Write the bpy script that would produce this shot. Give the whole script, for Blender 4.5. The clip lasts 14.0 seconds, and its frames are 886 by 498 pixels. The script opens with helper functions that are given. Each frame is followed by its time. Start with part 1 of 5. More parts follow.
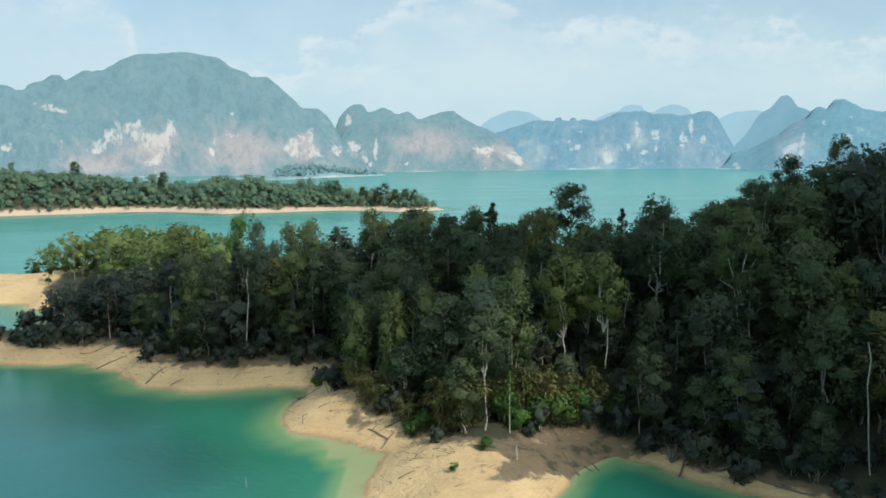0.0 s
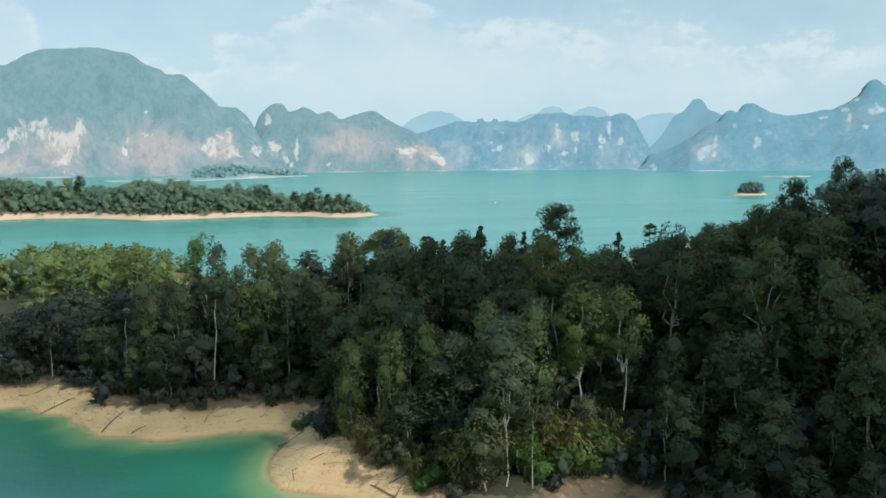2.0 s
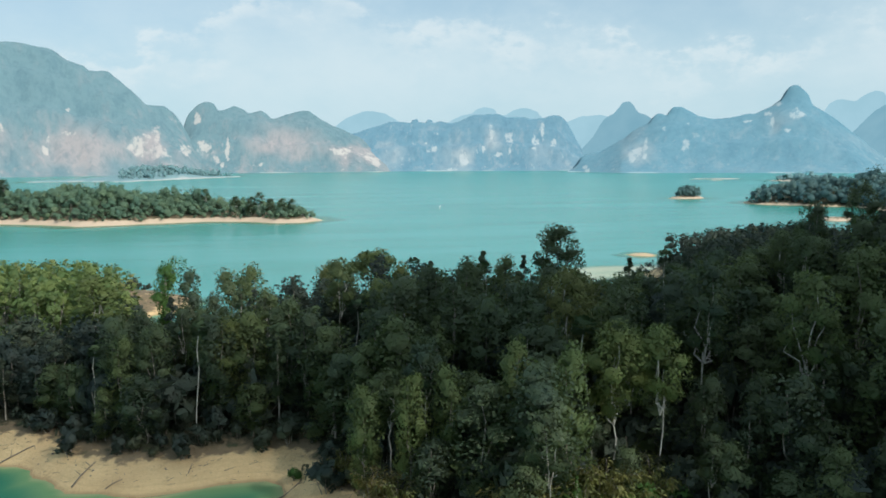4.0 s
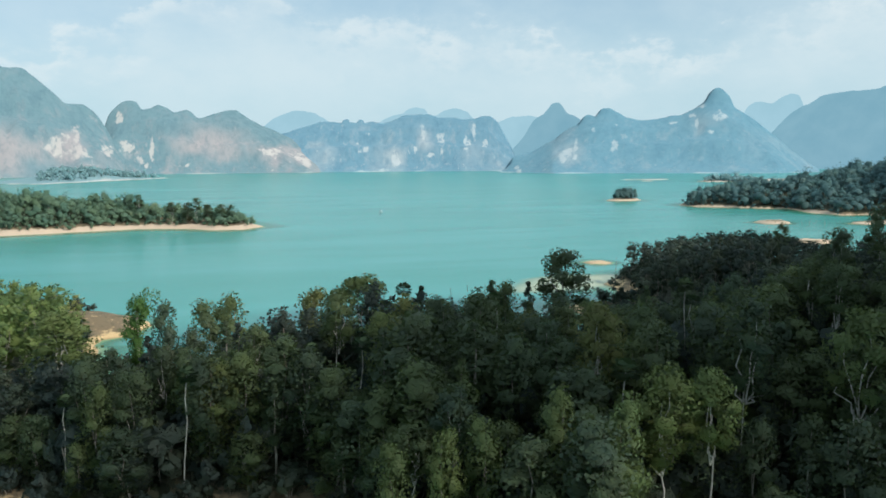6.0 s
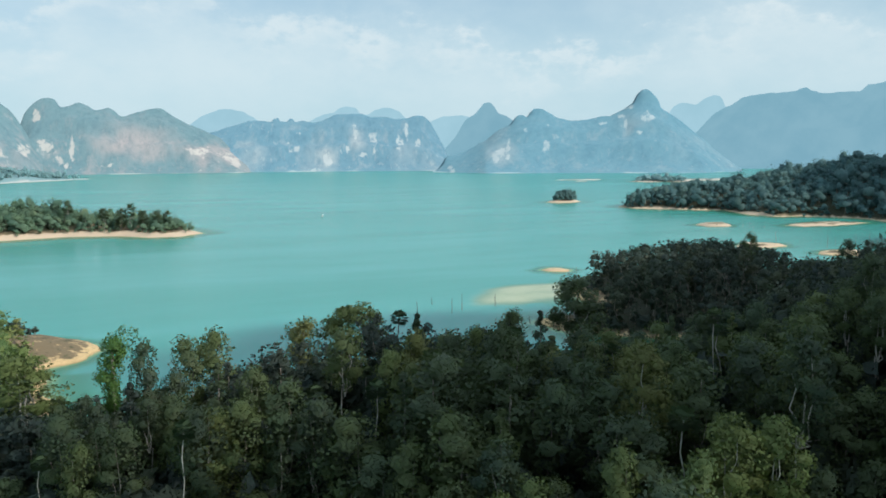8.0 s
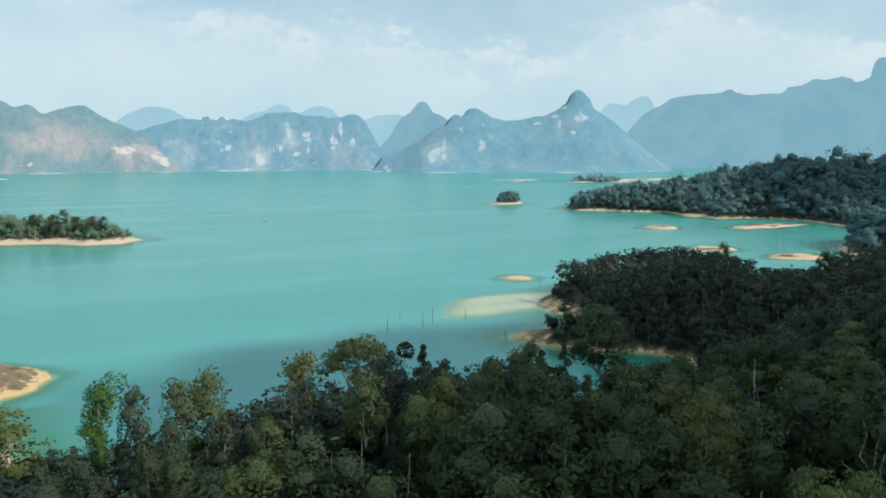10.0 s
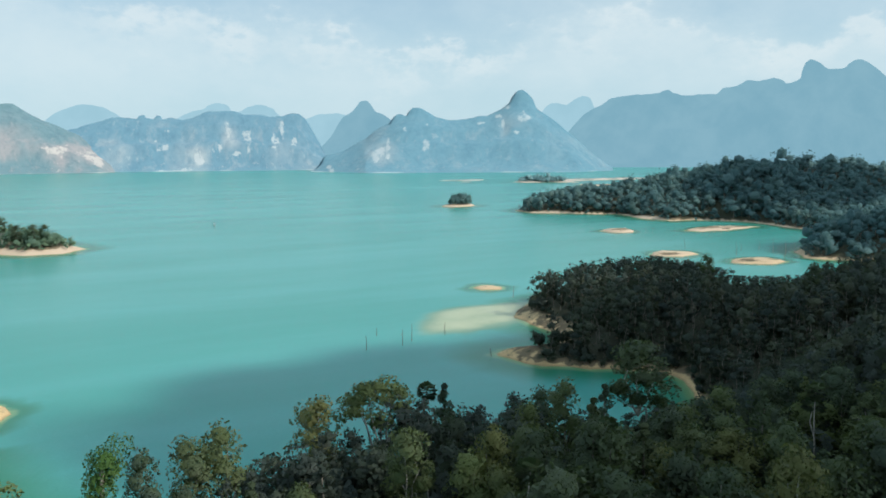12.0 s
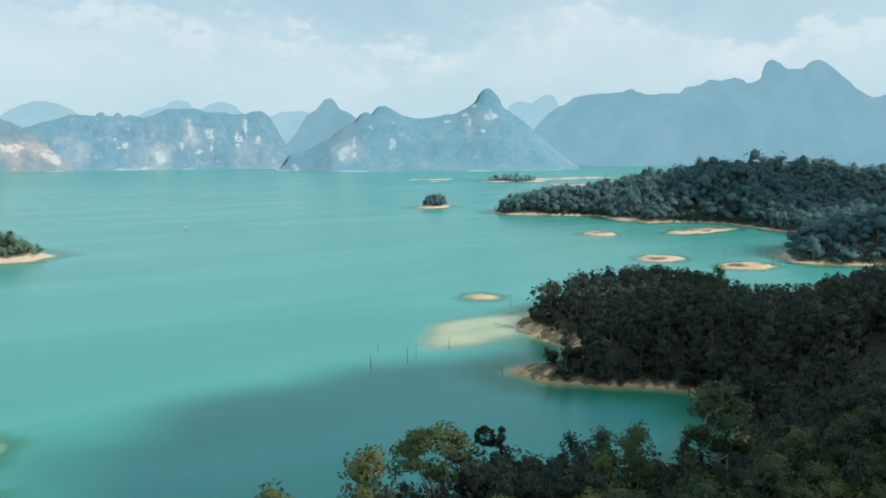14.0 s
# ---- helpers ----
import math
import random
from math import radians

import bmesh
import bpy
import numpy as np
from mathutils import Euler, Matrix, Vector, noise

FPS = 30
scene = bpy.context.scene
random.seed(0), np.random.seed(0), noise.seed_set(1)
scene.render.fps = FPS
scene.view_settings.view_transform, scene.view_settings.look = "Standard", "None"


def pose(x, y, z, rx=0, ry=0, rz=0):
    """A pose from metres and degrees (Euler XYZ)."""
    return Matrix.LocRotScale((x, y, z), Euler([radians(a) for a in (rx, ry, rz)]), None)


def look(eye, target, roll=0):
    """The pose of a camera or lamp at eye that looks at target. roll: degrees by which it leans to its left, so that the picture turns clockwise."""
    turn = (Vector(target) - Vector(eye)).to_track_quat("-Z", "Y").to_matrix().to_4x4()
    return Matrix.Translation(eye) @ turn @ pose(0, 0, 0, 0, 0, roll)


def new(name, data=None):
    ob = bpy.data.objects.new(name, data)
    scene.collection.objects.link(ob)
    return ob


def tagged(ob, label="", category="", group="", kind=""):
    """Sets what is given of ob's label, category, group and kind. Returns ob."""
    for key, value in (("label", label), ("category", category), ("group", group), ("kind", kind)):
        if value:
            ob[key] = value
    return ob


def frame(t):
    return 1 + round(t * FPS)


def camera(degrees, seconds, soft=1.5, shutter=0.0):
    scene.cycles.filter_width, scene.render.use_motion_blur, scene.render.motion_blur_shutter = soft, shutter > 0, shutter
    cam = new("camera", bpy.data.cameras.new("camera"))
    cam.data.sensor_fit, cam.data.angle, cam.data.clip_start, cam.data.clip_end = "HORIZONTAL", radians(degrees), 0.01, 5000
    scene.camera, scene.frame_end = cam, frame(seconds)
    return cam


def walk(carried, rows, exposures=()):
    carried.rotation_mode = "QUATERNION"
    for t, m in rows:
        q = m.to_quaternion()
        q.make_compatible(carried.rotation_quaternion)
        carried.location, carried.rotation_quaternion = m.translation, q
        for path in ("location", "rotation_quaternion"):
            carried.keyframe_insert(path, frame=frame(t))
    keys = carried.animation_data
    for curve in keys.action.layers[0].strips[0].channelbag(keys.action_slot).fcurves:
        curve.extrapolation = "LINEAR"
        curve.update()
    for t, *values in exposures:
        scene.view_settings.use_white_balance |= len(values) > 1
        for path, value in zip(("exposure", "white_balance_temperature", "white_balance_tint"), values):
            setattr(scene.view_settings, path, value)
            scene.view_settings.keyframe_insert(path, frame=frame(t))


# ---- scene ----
cam = camera(57.63, 14.0, soft=1.7)


def aim(x, y, z, yaw, pitch, roll):
    """A camera pose from its place and its yaw (to the left of +y), pitch and roll in degrees."""
    a, b = radians(yaw), radians(pitch)
    eye = Vector((x, y, z))
    return look(eye, eye + Vector((-math.sin(a) * math.cos(b), math.cos(a) * math.cos(b), math.sin(b))), roll)


PATH = [
    (0.0, aim(-0.00, 0.00, 50.00, 0.006, -6.331, -0.742)),
    (0.5, aim(-3.66, 3.32, 51.15, -1.493, -6.368, -0.722)),
    (1.0, aim(-7.30, 6.81, 52.33, -2.968, -6.401, -0.689)),
    (1.5, aim(-10.86, 10.42, 53.61, -4.374, -6.414, -0.642)),
    (2.0, aim(-14.31, 14.00, 54.75, -5.702, -6.426, -0.581)),
    (2.5, aim(-17.65, 17.60, 55.87, -6.959, -6.452, -0.515)),
    (3.0, aim(-20.82, 21.13, 56.94, -8.159, -6.462, -0.441)),
    (5.5, aim(-36.37, 40.13, 62.60, -14.330, -6.524, -0.303)),
    (6.0, aim(-39.28, 44.18, 63.76, -15.623, -6.547, -0.327)),
    (6.5, aim(-42.13, 48.26, 64.86, -16.914, -6.562, -0.344)),
    (7.0, aim(-44.86, 52.57, 66.00, -18.147, -6.592, -0.337)),
    (7.5, aim(-47.53, 56.93, 67.09, -19.376, -6.631, -0.323)),
    (8.0, aim(-50.14, 61.21, 68.24, -20.621, -6.662, -0.299)),
    (10.5, aim(-62.37, 83.75, 73.91, -26.598, -6.813, -0.196)),
    (11.0, aim(-64.45, 88.35, 75.14, -27.688, -6.832, -0.230)),
    (11.5, aim(-66.49, 93.07, 76.42, -28.715, -6.878, -0.237)),
    (12.0, aim(-68.55, 98.04, 77.76, -29.705, -6.923, -0.225)),
    (12.5, aim(-70.56, 103.02, 79.01, -30.609, -6.976, -0.193)),
    (13.0, aim(-72.50, 108.15, 80.12, -31.334, -7.011, -0.164)),
    (13.5, aim(-74.39, 113.43, 81.19, -31.868, -7.064, -0.156)),
    (14.0, aim(-76.09, 118.68, 82.31, -32.380, -7.115, -0.150)),
]
walk(cam, PATH, [(0, -0.1, 6150, 7), (14, -0.1, 6150, 7)])

# ---- world, sun ----
SUN_EL, SUN_AZ = 40.0, 140.0     # azimuth from +y towards +x
SUN = Vector((math.cos(radians(SUN_EL)) * math.sin(radians(SUN_AZ)),
              math.cos(radians(SUN_EL)) * math.cos(radians(SUN_AZ)), math.sin(radians(SUN_EL))))


class Nodes:
    """A small helper to wire shader nodes."""

    def __init__(self, tree):
        self.tree = tree
        tree.nodes.clear()

    def add(self, kind, inputs=None, **settings):
        n = self.tree.nodes.new(kind)
        if "operation" in settings:
            n.operation = settings["operation"]
        if "use_clamp" in settings:
            n.use_clamp = settings["use_clamp"]
        if "interpolation_type" in settings:
            n.interpolation_type = settings["interpolation_type"]
        if "data_type" in settings:
            n.data_type = settings["data_type"]
        if "attribute_name" in settings:
            n.attribute_name = settings["attribute_name"]
        if "sky_type" in settings:
            n.sky_type, n.sun_disc = settings["sky_type"], settings["sun_disc"]
            n.sun_elevation, n.sun_rotation = settings["sun_elevation"], settings["sun_rotation"]
            n.air_density, n.dust_density, n.ozone_density = settings["air_density"], settings["dust_density"], settings["ozone_density"]
        for key, value in (inputs or {}).items():
            if isinstance(value, bpy.types.NodeSocket):
                self.tree.links.new(value, n.inputs[key])
            else:
                n.inputs[key].default_value = value
        return n

    def math(self, op, a, b=0.0, clamp=False):
        return self.add("ShaderNodeMath", {0: a, 1: b}, operation=op, use_clamp=clamp).outputs[0]

    def noise(self, vec, scale, detail=4.0, rough=0.55):
        return self.add("ShaderNodeTexNoise", {"Vector": vec, "Scale": scale, "Detail": detail, "Roughness": rough}).outputs[0]

    def mapped(self, value, a, b, c=0.0, d=1.0):
        return self.add("ShaderNodeMapRange", {0: value, 1: a, 2: b, 3: c, 4: d}, interpolation_type="SMOOTHSTEP").outputs[0]

    def mapped_linear(self, value, a, b):
        return self.add("ShaderNodeMapRange", {0: value, 1: a, 2: b}).outputs[0]

    def mix(self, fac, a, b):
        n = self.add("ShaderNodeMix", data_type="RGBA")
        for sock, value in ((n.inputs[0], fac), (n.inputs[6], a), (n.inputs[7], b)):
            if isinstance(value, bpy.types.NodeSocket):
                self.tree.links.new(value, sock)
            else:
                sock.default_value = value if not isinstance(value, tuple) else (*value, 1)[:4]
        return n.outputs[2]


# the upper edge of the cloud banks: bearing and elevation in degrees
CLOUD_TOPS = [(-40, 10.0), (-23.0, 11.0), (-20.0, 7.6), (-18.3, 6.5), (-13.5, 6.9), (-10.9, 6.3), (-9.3, 7.2), (-8.1, 7.9), (-6.8, 8.0), (-5.4, 7.9), (-2.4, 11.2), (4.0, 11.5),
              (7.0, 8.9), (10.5, 8.5), (11.5, 9.1), (13.1, 9.4), (14.3, 8.8), (16.1, 8.4), (18.6, 8.6), (20.7, 8.2), (23.1, 7.8), (24.4, 7.2), (26.8, 6.2), (28.4, 6.3), (30.0, 6.5),
              (31.5, 6.9), (32.9, 7.4), (34.8, 8.0), (38.4, 8.4), (42.3, 9.2), (44.6, 8.5), (47.9, 7.8), (50.8, 7.0), (53.0, 6.2), (54.9, 7.2), (56.8, 8.6), (70, 9.0)]


def build_world():
    w = bpy.data.worlds.new("sky")
    scene.world = w
    w.use_nodes = True
    n = Nodes(w.node_tree)
    sky = n.add("ShaderNodeTexSky", sky_type="NISHITA", sun_disc=False, sun_elevation=radians(SUN_EL),
                sun_rotation=radians(SUN_AZ), air_density=1.0, dust_density=1.5, ozone_density=2.0)
    way = n.add("ShaderNodeTexCoord").outputs["Generated"]
    xyz = n.add("ShaderNodeSeparateXYZ", {0: way})
    x, y, z = xyz.outputs
    # cloud banks: soft masses with billowing tops whose height changes with the bearing, and thin veils above them
    bearing = n.math("ARCTAN2", x, y)
    rise = n.math("ARCSINE", z)
    tops = n.add("ShaderNodeFloatCurve", {1: n.mapped_linear(bearing, radians(-40), radians(70))})
    line = tops.mapping.curves[0]
    for k, (b, e) in enumerate(CLOUD_TOPS):
        place = ((b + 40) / 110, e / 14)
        if k < 2:
            line.points[k].location = place
        else:
            line.points.new(*place)
    tops.mapping.update()
    edge = n.math("MULTIPLY", tops.outputs[0], radians(14))
    stretched = n.add("ShaderNodeMapping", {"Vector": way, "Scale": (1.0, 1.0, 1.7)}).outputs[0]
    billow = n.math("SUBTRACT", n.noise(stretched, 26.0, 7.0, 0.6), 0.5)
    broad = n.math("SUBTRACT", n.noise(stretched, 7.0, 5.0, 0.55), 0.5)
    ragged = n.math("ADD", n.math("MULTIPLY", billow, 0.10), n.math("MULTIPLY", broad, 0.12))
    under = n.math("ADD", n.math("SUBTRACT", edge, rise), ragged)
    cover = n.mapped(under, -0.034, 0.042)
    rim = n.math("MULTIPLY", n.mapped(under, -0.008, 0.012), n.mapped(under, 0.050, 0.010))
    rim = n.math("MULTIPLY", rim, n.mapped(n.math("ADD", n.noise(stretched, 11.0, 5.0, 0.6), n.math("MULTIPLY", billow, 0.5)), 0.40, 0.62))
    soft = n.mapped(n.noise(stretched, 5.0, 6.0, 0.6), 0.32, 0.70)
    haze = n.mapped(rise, 0.02, 0.22, 0.86, 0.52)
    veil = n.mix(haze, sky.outputs[0], (4.75, 6.35, 6.95))
    thin = n.math("MULTIPLY", soft, n.mapped(rise, 0.05, 0.10, 0.1, 0.32))
    veil = n.mix(thin, veil, (6.3, 7.1, 7.25))
    body = n.math("MULTIPLY", cover, n.math("ADD", n.math("MULTIPLY", soft, 0.30), n.mapped(rise, 0.05, 0.11, 0.06, 0.30)))
    full = n.mix(body, veil, (6.2, 6.95, 7.1))
    full = n.mix(n.math("MULTIPLY", rim, 0.45), full, (7.3, 7.55, 7.4))
    bg = n.add("ShaderNodeBackground", {"Color": full, "Strength": 0.125})
    n.add("ShaderNodeOutputWorld", {"Surface": bg.outputs[0]})


build_world()
sun = new("sun", bpy.data.lights.new("sun", "SUN"))
sun.data.energy, sun.data.angle, sun.data.color = 3.8, radians(0.5), (1.0, 0.93, 0.82)
sun.matrix_world = look(SUN * 100, (0, 0, 0))


# ---- materials ----
def material(name, build, **principled):
    m = bpy.data.materials.new(name)
    m.use_nodes = True
    n = Nodes(m.node_tree)
    bsdf = n.add("ShaderNodeBsdfPrincipled", principled)
    out = n.add("ShaderNodeOutputMaterial", {"Surface": bsdf.outputs[0]})
    if build:
        build(n, bsdf, out)
    return m


def link(n, a, b):
    n.tree.links.new(a, b)


def leaf_material(name, dark, light, dry, by_tree=True, ragged=0.0):
    def build(n, bsdf, out):
        pos = n.add("ShaderNodeNewGeometry")
        rnd = n.add("ShaderNodeObjectInfo").outputs["Random"] if by_tree else \
            n.add("ShaderNodeAttribute", attribute_name="tint").outputs["Fac"]
        leaf = pos.outputs["Random Per Island"]
        col = n.mix(n.math("ADD", n.math("MULTIPLY", n.math("POWER", rnd, 1.6), 0.78), n.math("MULTIPLY", leaf, 0.16)), dark, light)
        col = n.mix(n.mapped(rnd, 0.86, 1.0, 0.0, 0.5), col, dry)
        other = n.math("FRACT", n.math("MULTIPLY", rnd, 13.7))
        col = n.mix(n.mapped(other, 0.55, 1.0, 0.0, 0.5), col, (dark[0] * 0.9, dark[1] * 1.1, dark[2] * 1.15))
        patch = n.noise(pos.outputs["Position"], 0.35, 3.0)
        col = n.mix(n.mapped(patch, 0.45, 0.75, 0.0, 0.25), col, light)
        link(n, col, bsdf.inputs["Base Color"])
        back = n.add("ShaderNodeBsdfTranslucent", {"Color": n.mix(0.45, col, (light[0] * 1.25, light[1] * 1.35, light[2]))})
        both = n.add("ShaderNodeMixShader", {0: 0.38, 1: bsdf.outputs[0], 2: back.outputs[0]})
        if ragged:
            gap = n.math("LESS_THAN", n.noise(pos.outputs["Position"], ragged, 2.0, 0.6), 0.425)
            both = n.add("ShaderNodeMixShader", {0: gap, 1: both.outputs[0], 2: n.add("ShaderNodeBsdfTransparent").outputs[0]})
        link(n, both.outputs[0], out.inputs["Surface"])
    return material(name, build, **{"Roughness": 0.6, "Specular IOR Level": 0.25})


def bark_material(name, a, b):
    def build(n, bsdf, out):
        pos = n.add("ShaderNodeNewGeometry").outputs["Position"]
        s = n.add("ShaderNodeMapping", {"Vector": pos, "Scale": (3.0, 3.0, 0.5)}).outputs[0]
        f = n.noise(s, 1.2, 5.0, 0.65)
        link(n, n.mix(n.mapped(f, 0.35, 0.7), a, b), bsdf.inputs["Base Color"])
        bump = n.add("ShaderNodeBump", {"Height": f, "Strength": 0.5, "Distance": 0.1})
        link(n, bump.outputs[0], bsdf.inputs["Normal"])
    return material(name, build, Roughness=0.85)


LEAF = leaf_material("leaf", (0.056, 0.079, 0.060), (0.165, 0.205, 0.062), (0.20, 0.165, 0.060), ragged=4.2)
# Lit copy of the leaf above: sunlight is put into this brighter, yellower colour.
LEAF_SUNLIT = leaf_material("leaf_sunlit", (0.108, 0.142, 0.056), (0.182, 0.222, 0.074), (0.22, 0.20, 0.07), ragged=4.2)
LEAF_WOODS = leaf_material("leaf_woods", (0.047, 0.063, 0.058), (0.086, 0.106, 0.062), (0.105, 0.100, 0.052), by_tree=False, ragged=2.8)
# Lit copy for the lobe's wood: sunshine is put into its leaf colour.
LEAF_LOBE_SUNLIT = leaf_material("leaf_lobe_sunlit", (0.080, 0.130, 0.050), (0.31, 0.37, 0.12), (0.30, 0.25, 0.11), by_tree=False, ragged=2.8)
# Far woods: haze of the air is put into these paler, bluer leaf colours.
LEAF_FAR_HAZED = leaf_material("leaf_far_hazed", (0.094, 0.178, 0.190), (0.130, 0.225, 0.212), (0.16, 0.23, 0.205), by_tree=False, ragged=2.2)
LEAF_ISLAND_HAZED = leaf_material("leaf_island_hazed", (0.118, 0.196, 0.140), (0.200, 0.285, 0.165), (0.25, 0.29, 0.17), by_tree=False, ragged=2.2)
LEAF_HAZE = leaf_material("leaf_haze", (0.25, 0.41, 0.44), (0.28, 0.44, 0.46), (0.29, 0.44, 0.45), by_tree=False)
LEAF_PALM = leaf_material("leaf_palm", (0.060, 0.100, 0.055), (0.130, 0.190, 0.085), (0.15, 0.18, 0.08))
LEAF_BAMBOO = leaf_material("leaf_bamboo", (0.15, 0.170, 0.058), (0.30, 0.275, 0.095), (0.34, 0.26, 0.11))
LEAF_GREEN = leaf_material("leaf_green", (0.060, 0.120, 0.030), (0.110, 0.210, 0.050), (0.16, 0.18, 0.05), ragged=4.5)
BARK = bark_material("bark", (0.16, 0.13, 0.10), (0.40, 0.36, 0.30))
BARK_PALE = bark_material("bark_pale", (0.26, 0.24, 0.20), (0.52, 0.49, 0.43))
DRIFTWOOD = bark_material("driftwood", (0.10, 0.08, 0.06), (0.26, 0.22, 0.18))


def build_ground(n, bsdf, out):
    geo = n.add("ShaderNodeNewGeometry")
    pos = geo.outputs["Position"]
    z = n.add("ShaderNodeSeparateXYZ", {0: pos}).outputs[2]
    fine = n.noise(pos, 1.4, 6.0, 0.65)
    broad = n.noise(pos, 0.07, 4.0)
    mid = n.noise(pos, 0.28, 5.0, 0.6)
    sand = n.mix(fine, (0.60, 0.405, 0.19), (0.80, 0.58, 0.31))
    sand = n.mix(n.mapped(broad, 0.4, 0.68, 0.0, 0.5), sand, (0.46, 0.30, 0.15))
    # old water lines that run level along the banks
    wob = n.math("ADD", n.math("MULTIPLY", z, 1.0), n.math("MULTIPLY", n.noise(pos, 0.12, 3.0), 0.8))
    line = n.noise(n.add("ShaderNodeCombineXYZ", {2: wob}).outputs[0], 2.4, 3.0, 0.7)
    sand = n.mix(n.mapped(line, 0.46, 0.66, 0.0, 0.3), sand, (0.42, 0.28, 0.14))
    speck = n.noise(pos, 4.5, 3.0, 0.7)
    sand = n.mix(n.mapped(speck, 0.56, 0.7, 0.0, 0.4), sand, (0.26, 0.175, 0.09))
    sand = n.mix(n.mapped(n.noise(pos, 0.5, 4.0, 0.7), 0.56, 0.72, 0.0, 0.5), sand, (0.30, 0.20, 0.105))
    # haze put into the sand's colour: paler and pinker with distance
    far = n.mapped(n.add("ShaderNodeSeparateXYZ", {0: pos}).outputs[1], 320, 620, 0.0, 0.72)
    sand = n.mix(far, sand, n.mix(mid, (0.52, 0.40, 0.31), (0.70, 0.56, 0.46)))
    # brown of bare dirt, also put on sandy banks in place of their shade
    dirt_and_shade = n.mix(mid, (0.13, 0.095, 0.055), (0.28, 0.205, 0.12))
    wet = n.math("MULTIPLY", n.mapped(z, 0.05, 0.5, 0.5, 0.0), n.mapped(z, -0.1, 0.0))
    sand = n.mix(wet, sand, (0.25, 0.15, 0.07))
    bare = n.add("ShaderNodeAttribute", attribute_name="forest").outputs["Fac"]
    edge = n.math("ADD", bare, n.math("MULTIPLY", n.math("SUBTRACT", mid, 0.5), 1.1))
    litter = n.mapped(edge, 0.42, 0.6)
    col = n.mix(litter, sand, dirt_and_shade)
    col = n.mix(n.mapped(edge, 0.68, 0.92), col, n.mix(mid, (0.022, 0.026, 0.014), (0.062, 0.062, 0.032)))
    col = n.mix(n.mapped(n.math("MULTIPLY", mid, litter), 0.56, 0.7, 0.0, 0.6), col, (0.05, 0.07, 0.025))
    # stronger haze put into the farthest ground, a blend to pale blue
    haze_tone = n.mapped(n.add("ShaderNodeSeparateXYZ", {0: pos}).outputs[1], 1300, 2300, 0.0, 0.8)
    col = n.mix(haze_tone, col, n.mix(litter, (0.48, 0.53, 0.53), (0.26, 0.42, 0.45)))
    link(n, col, bsdf.inputs["Base Color"])
    bump = n.add("ShaderNodeBump", {"Height": n.math("ADD", n.math("ADD", fine, n.math("MULTIPLY", line, 0.7)), n.math("MULTIPLY", mid, 2.0)), "Strength": 0.7, "Distance": 0.5})
    link(n, bump.outputs[0], bsdf.inputs["Normal"])


GROUND = material("sandy_ground", build_ground, Roughness=0.95)


def build_water(n, bsdf, out):
    pos = n.add("ShaderNodeNewGeometry").outputs["Position"]
    depth = n.add("ShaderNodeAttribute", attribute_name="depth").outputs["Fac"]
    patch = n.noise(n.add("ShaderNodeMapping", {"Vector": pos, "Scale": (0.35, 1.5, 1.0)}).outputs[0], 0.008, 4.0)
    wave = n.noise(n.add("ShaderNodeMapping", {"Vector": pos, "Scale": (1.0, 1.6, 1.0)}).outputs[0], 0.5, 4.0, 0.6)
    swell = n.noise(pos, 0.03, 3.0)
    green, teal = (0.034, 0.200, 0.120), (0.078, 0.398, 0.382)
    col = n.mix(n.mapped(depth, 0.0, 0.75), (0.50, 0.50, 0.27), (0.20, 0.34, 0.155))
    col = n.mix(n.mapped(depth, 0.3, 2.3), col, green)
    col = n.mix(n.mapped(depth, 2.6, 12.0), col, teal)
    col = n.mix(n.math("MULTIPLY", n.mapped(patch, 0.35, 0.7, 0.0, 0.5), n.mapped(depth, 3.0, 10.0)), col, (0.130, 0.435, 0.420))
    milk = n.add("ShaderNodeAttribute", attribute_name="milk").outputs["Fac"]
    col = n.mix(n.math("MULTIPLY", milk, n.mapped(n.noise(pos, 0.05, 3.0), 0.2, 0.7, 0.6, 0.95)), col, (0.49, 0.50, 0.31))
    link(n, col, bsdf.inputs["Base Color"])
    bump = n.add("ShaderNodeBump", {"Height": n.math("ADD", wave, n.math("MULTIPLY", swell, 3.0)), "Strength": 0.45, "Distance": 0.2})
    link(n, bump.outputs[0], bsdf.inputs["Normal"])
    clear = n.add("ShaderNodeBsdfTransparent", {"Color": (0.86, 0.96, 0.90, 1)})
    see = n.math("POWER", 2.718, n.math("MULTIPLY", depth, -6.0))
    both = n.add("ShaderNodeMixShader", {0: see, 1: bsdf.outputs[0], 2: clear.outputs[0]})
    link(n, both.outputs[0], out.inputs["Surface"])


WATER = material("lake_water", build_water, **{"Roughness": 0.24, "IOR": 1.33, "Specular IOR Level": 0.35})


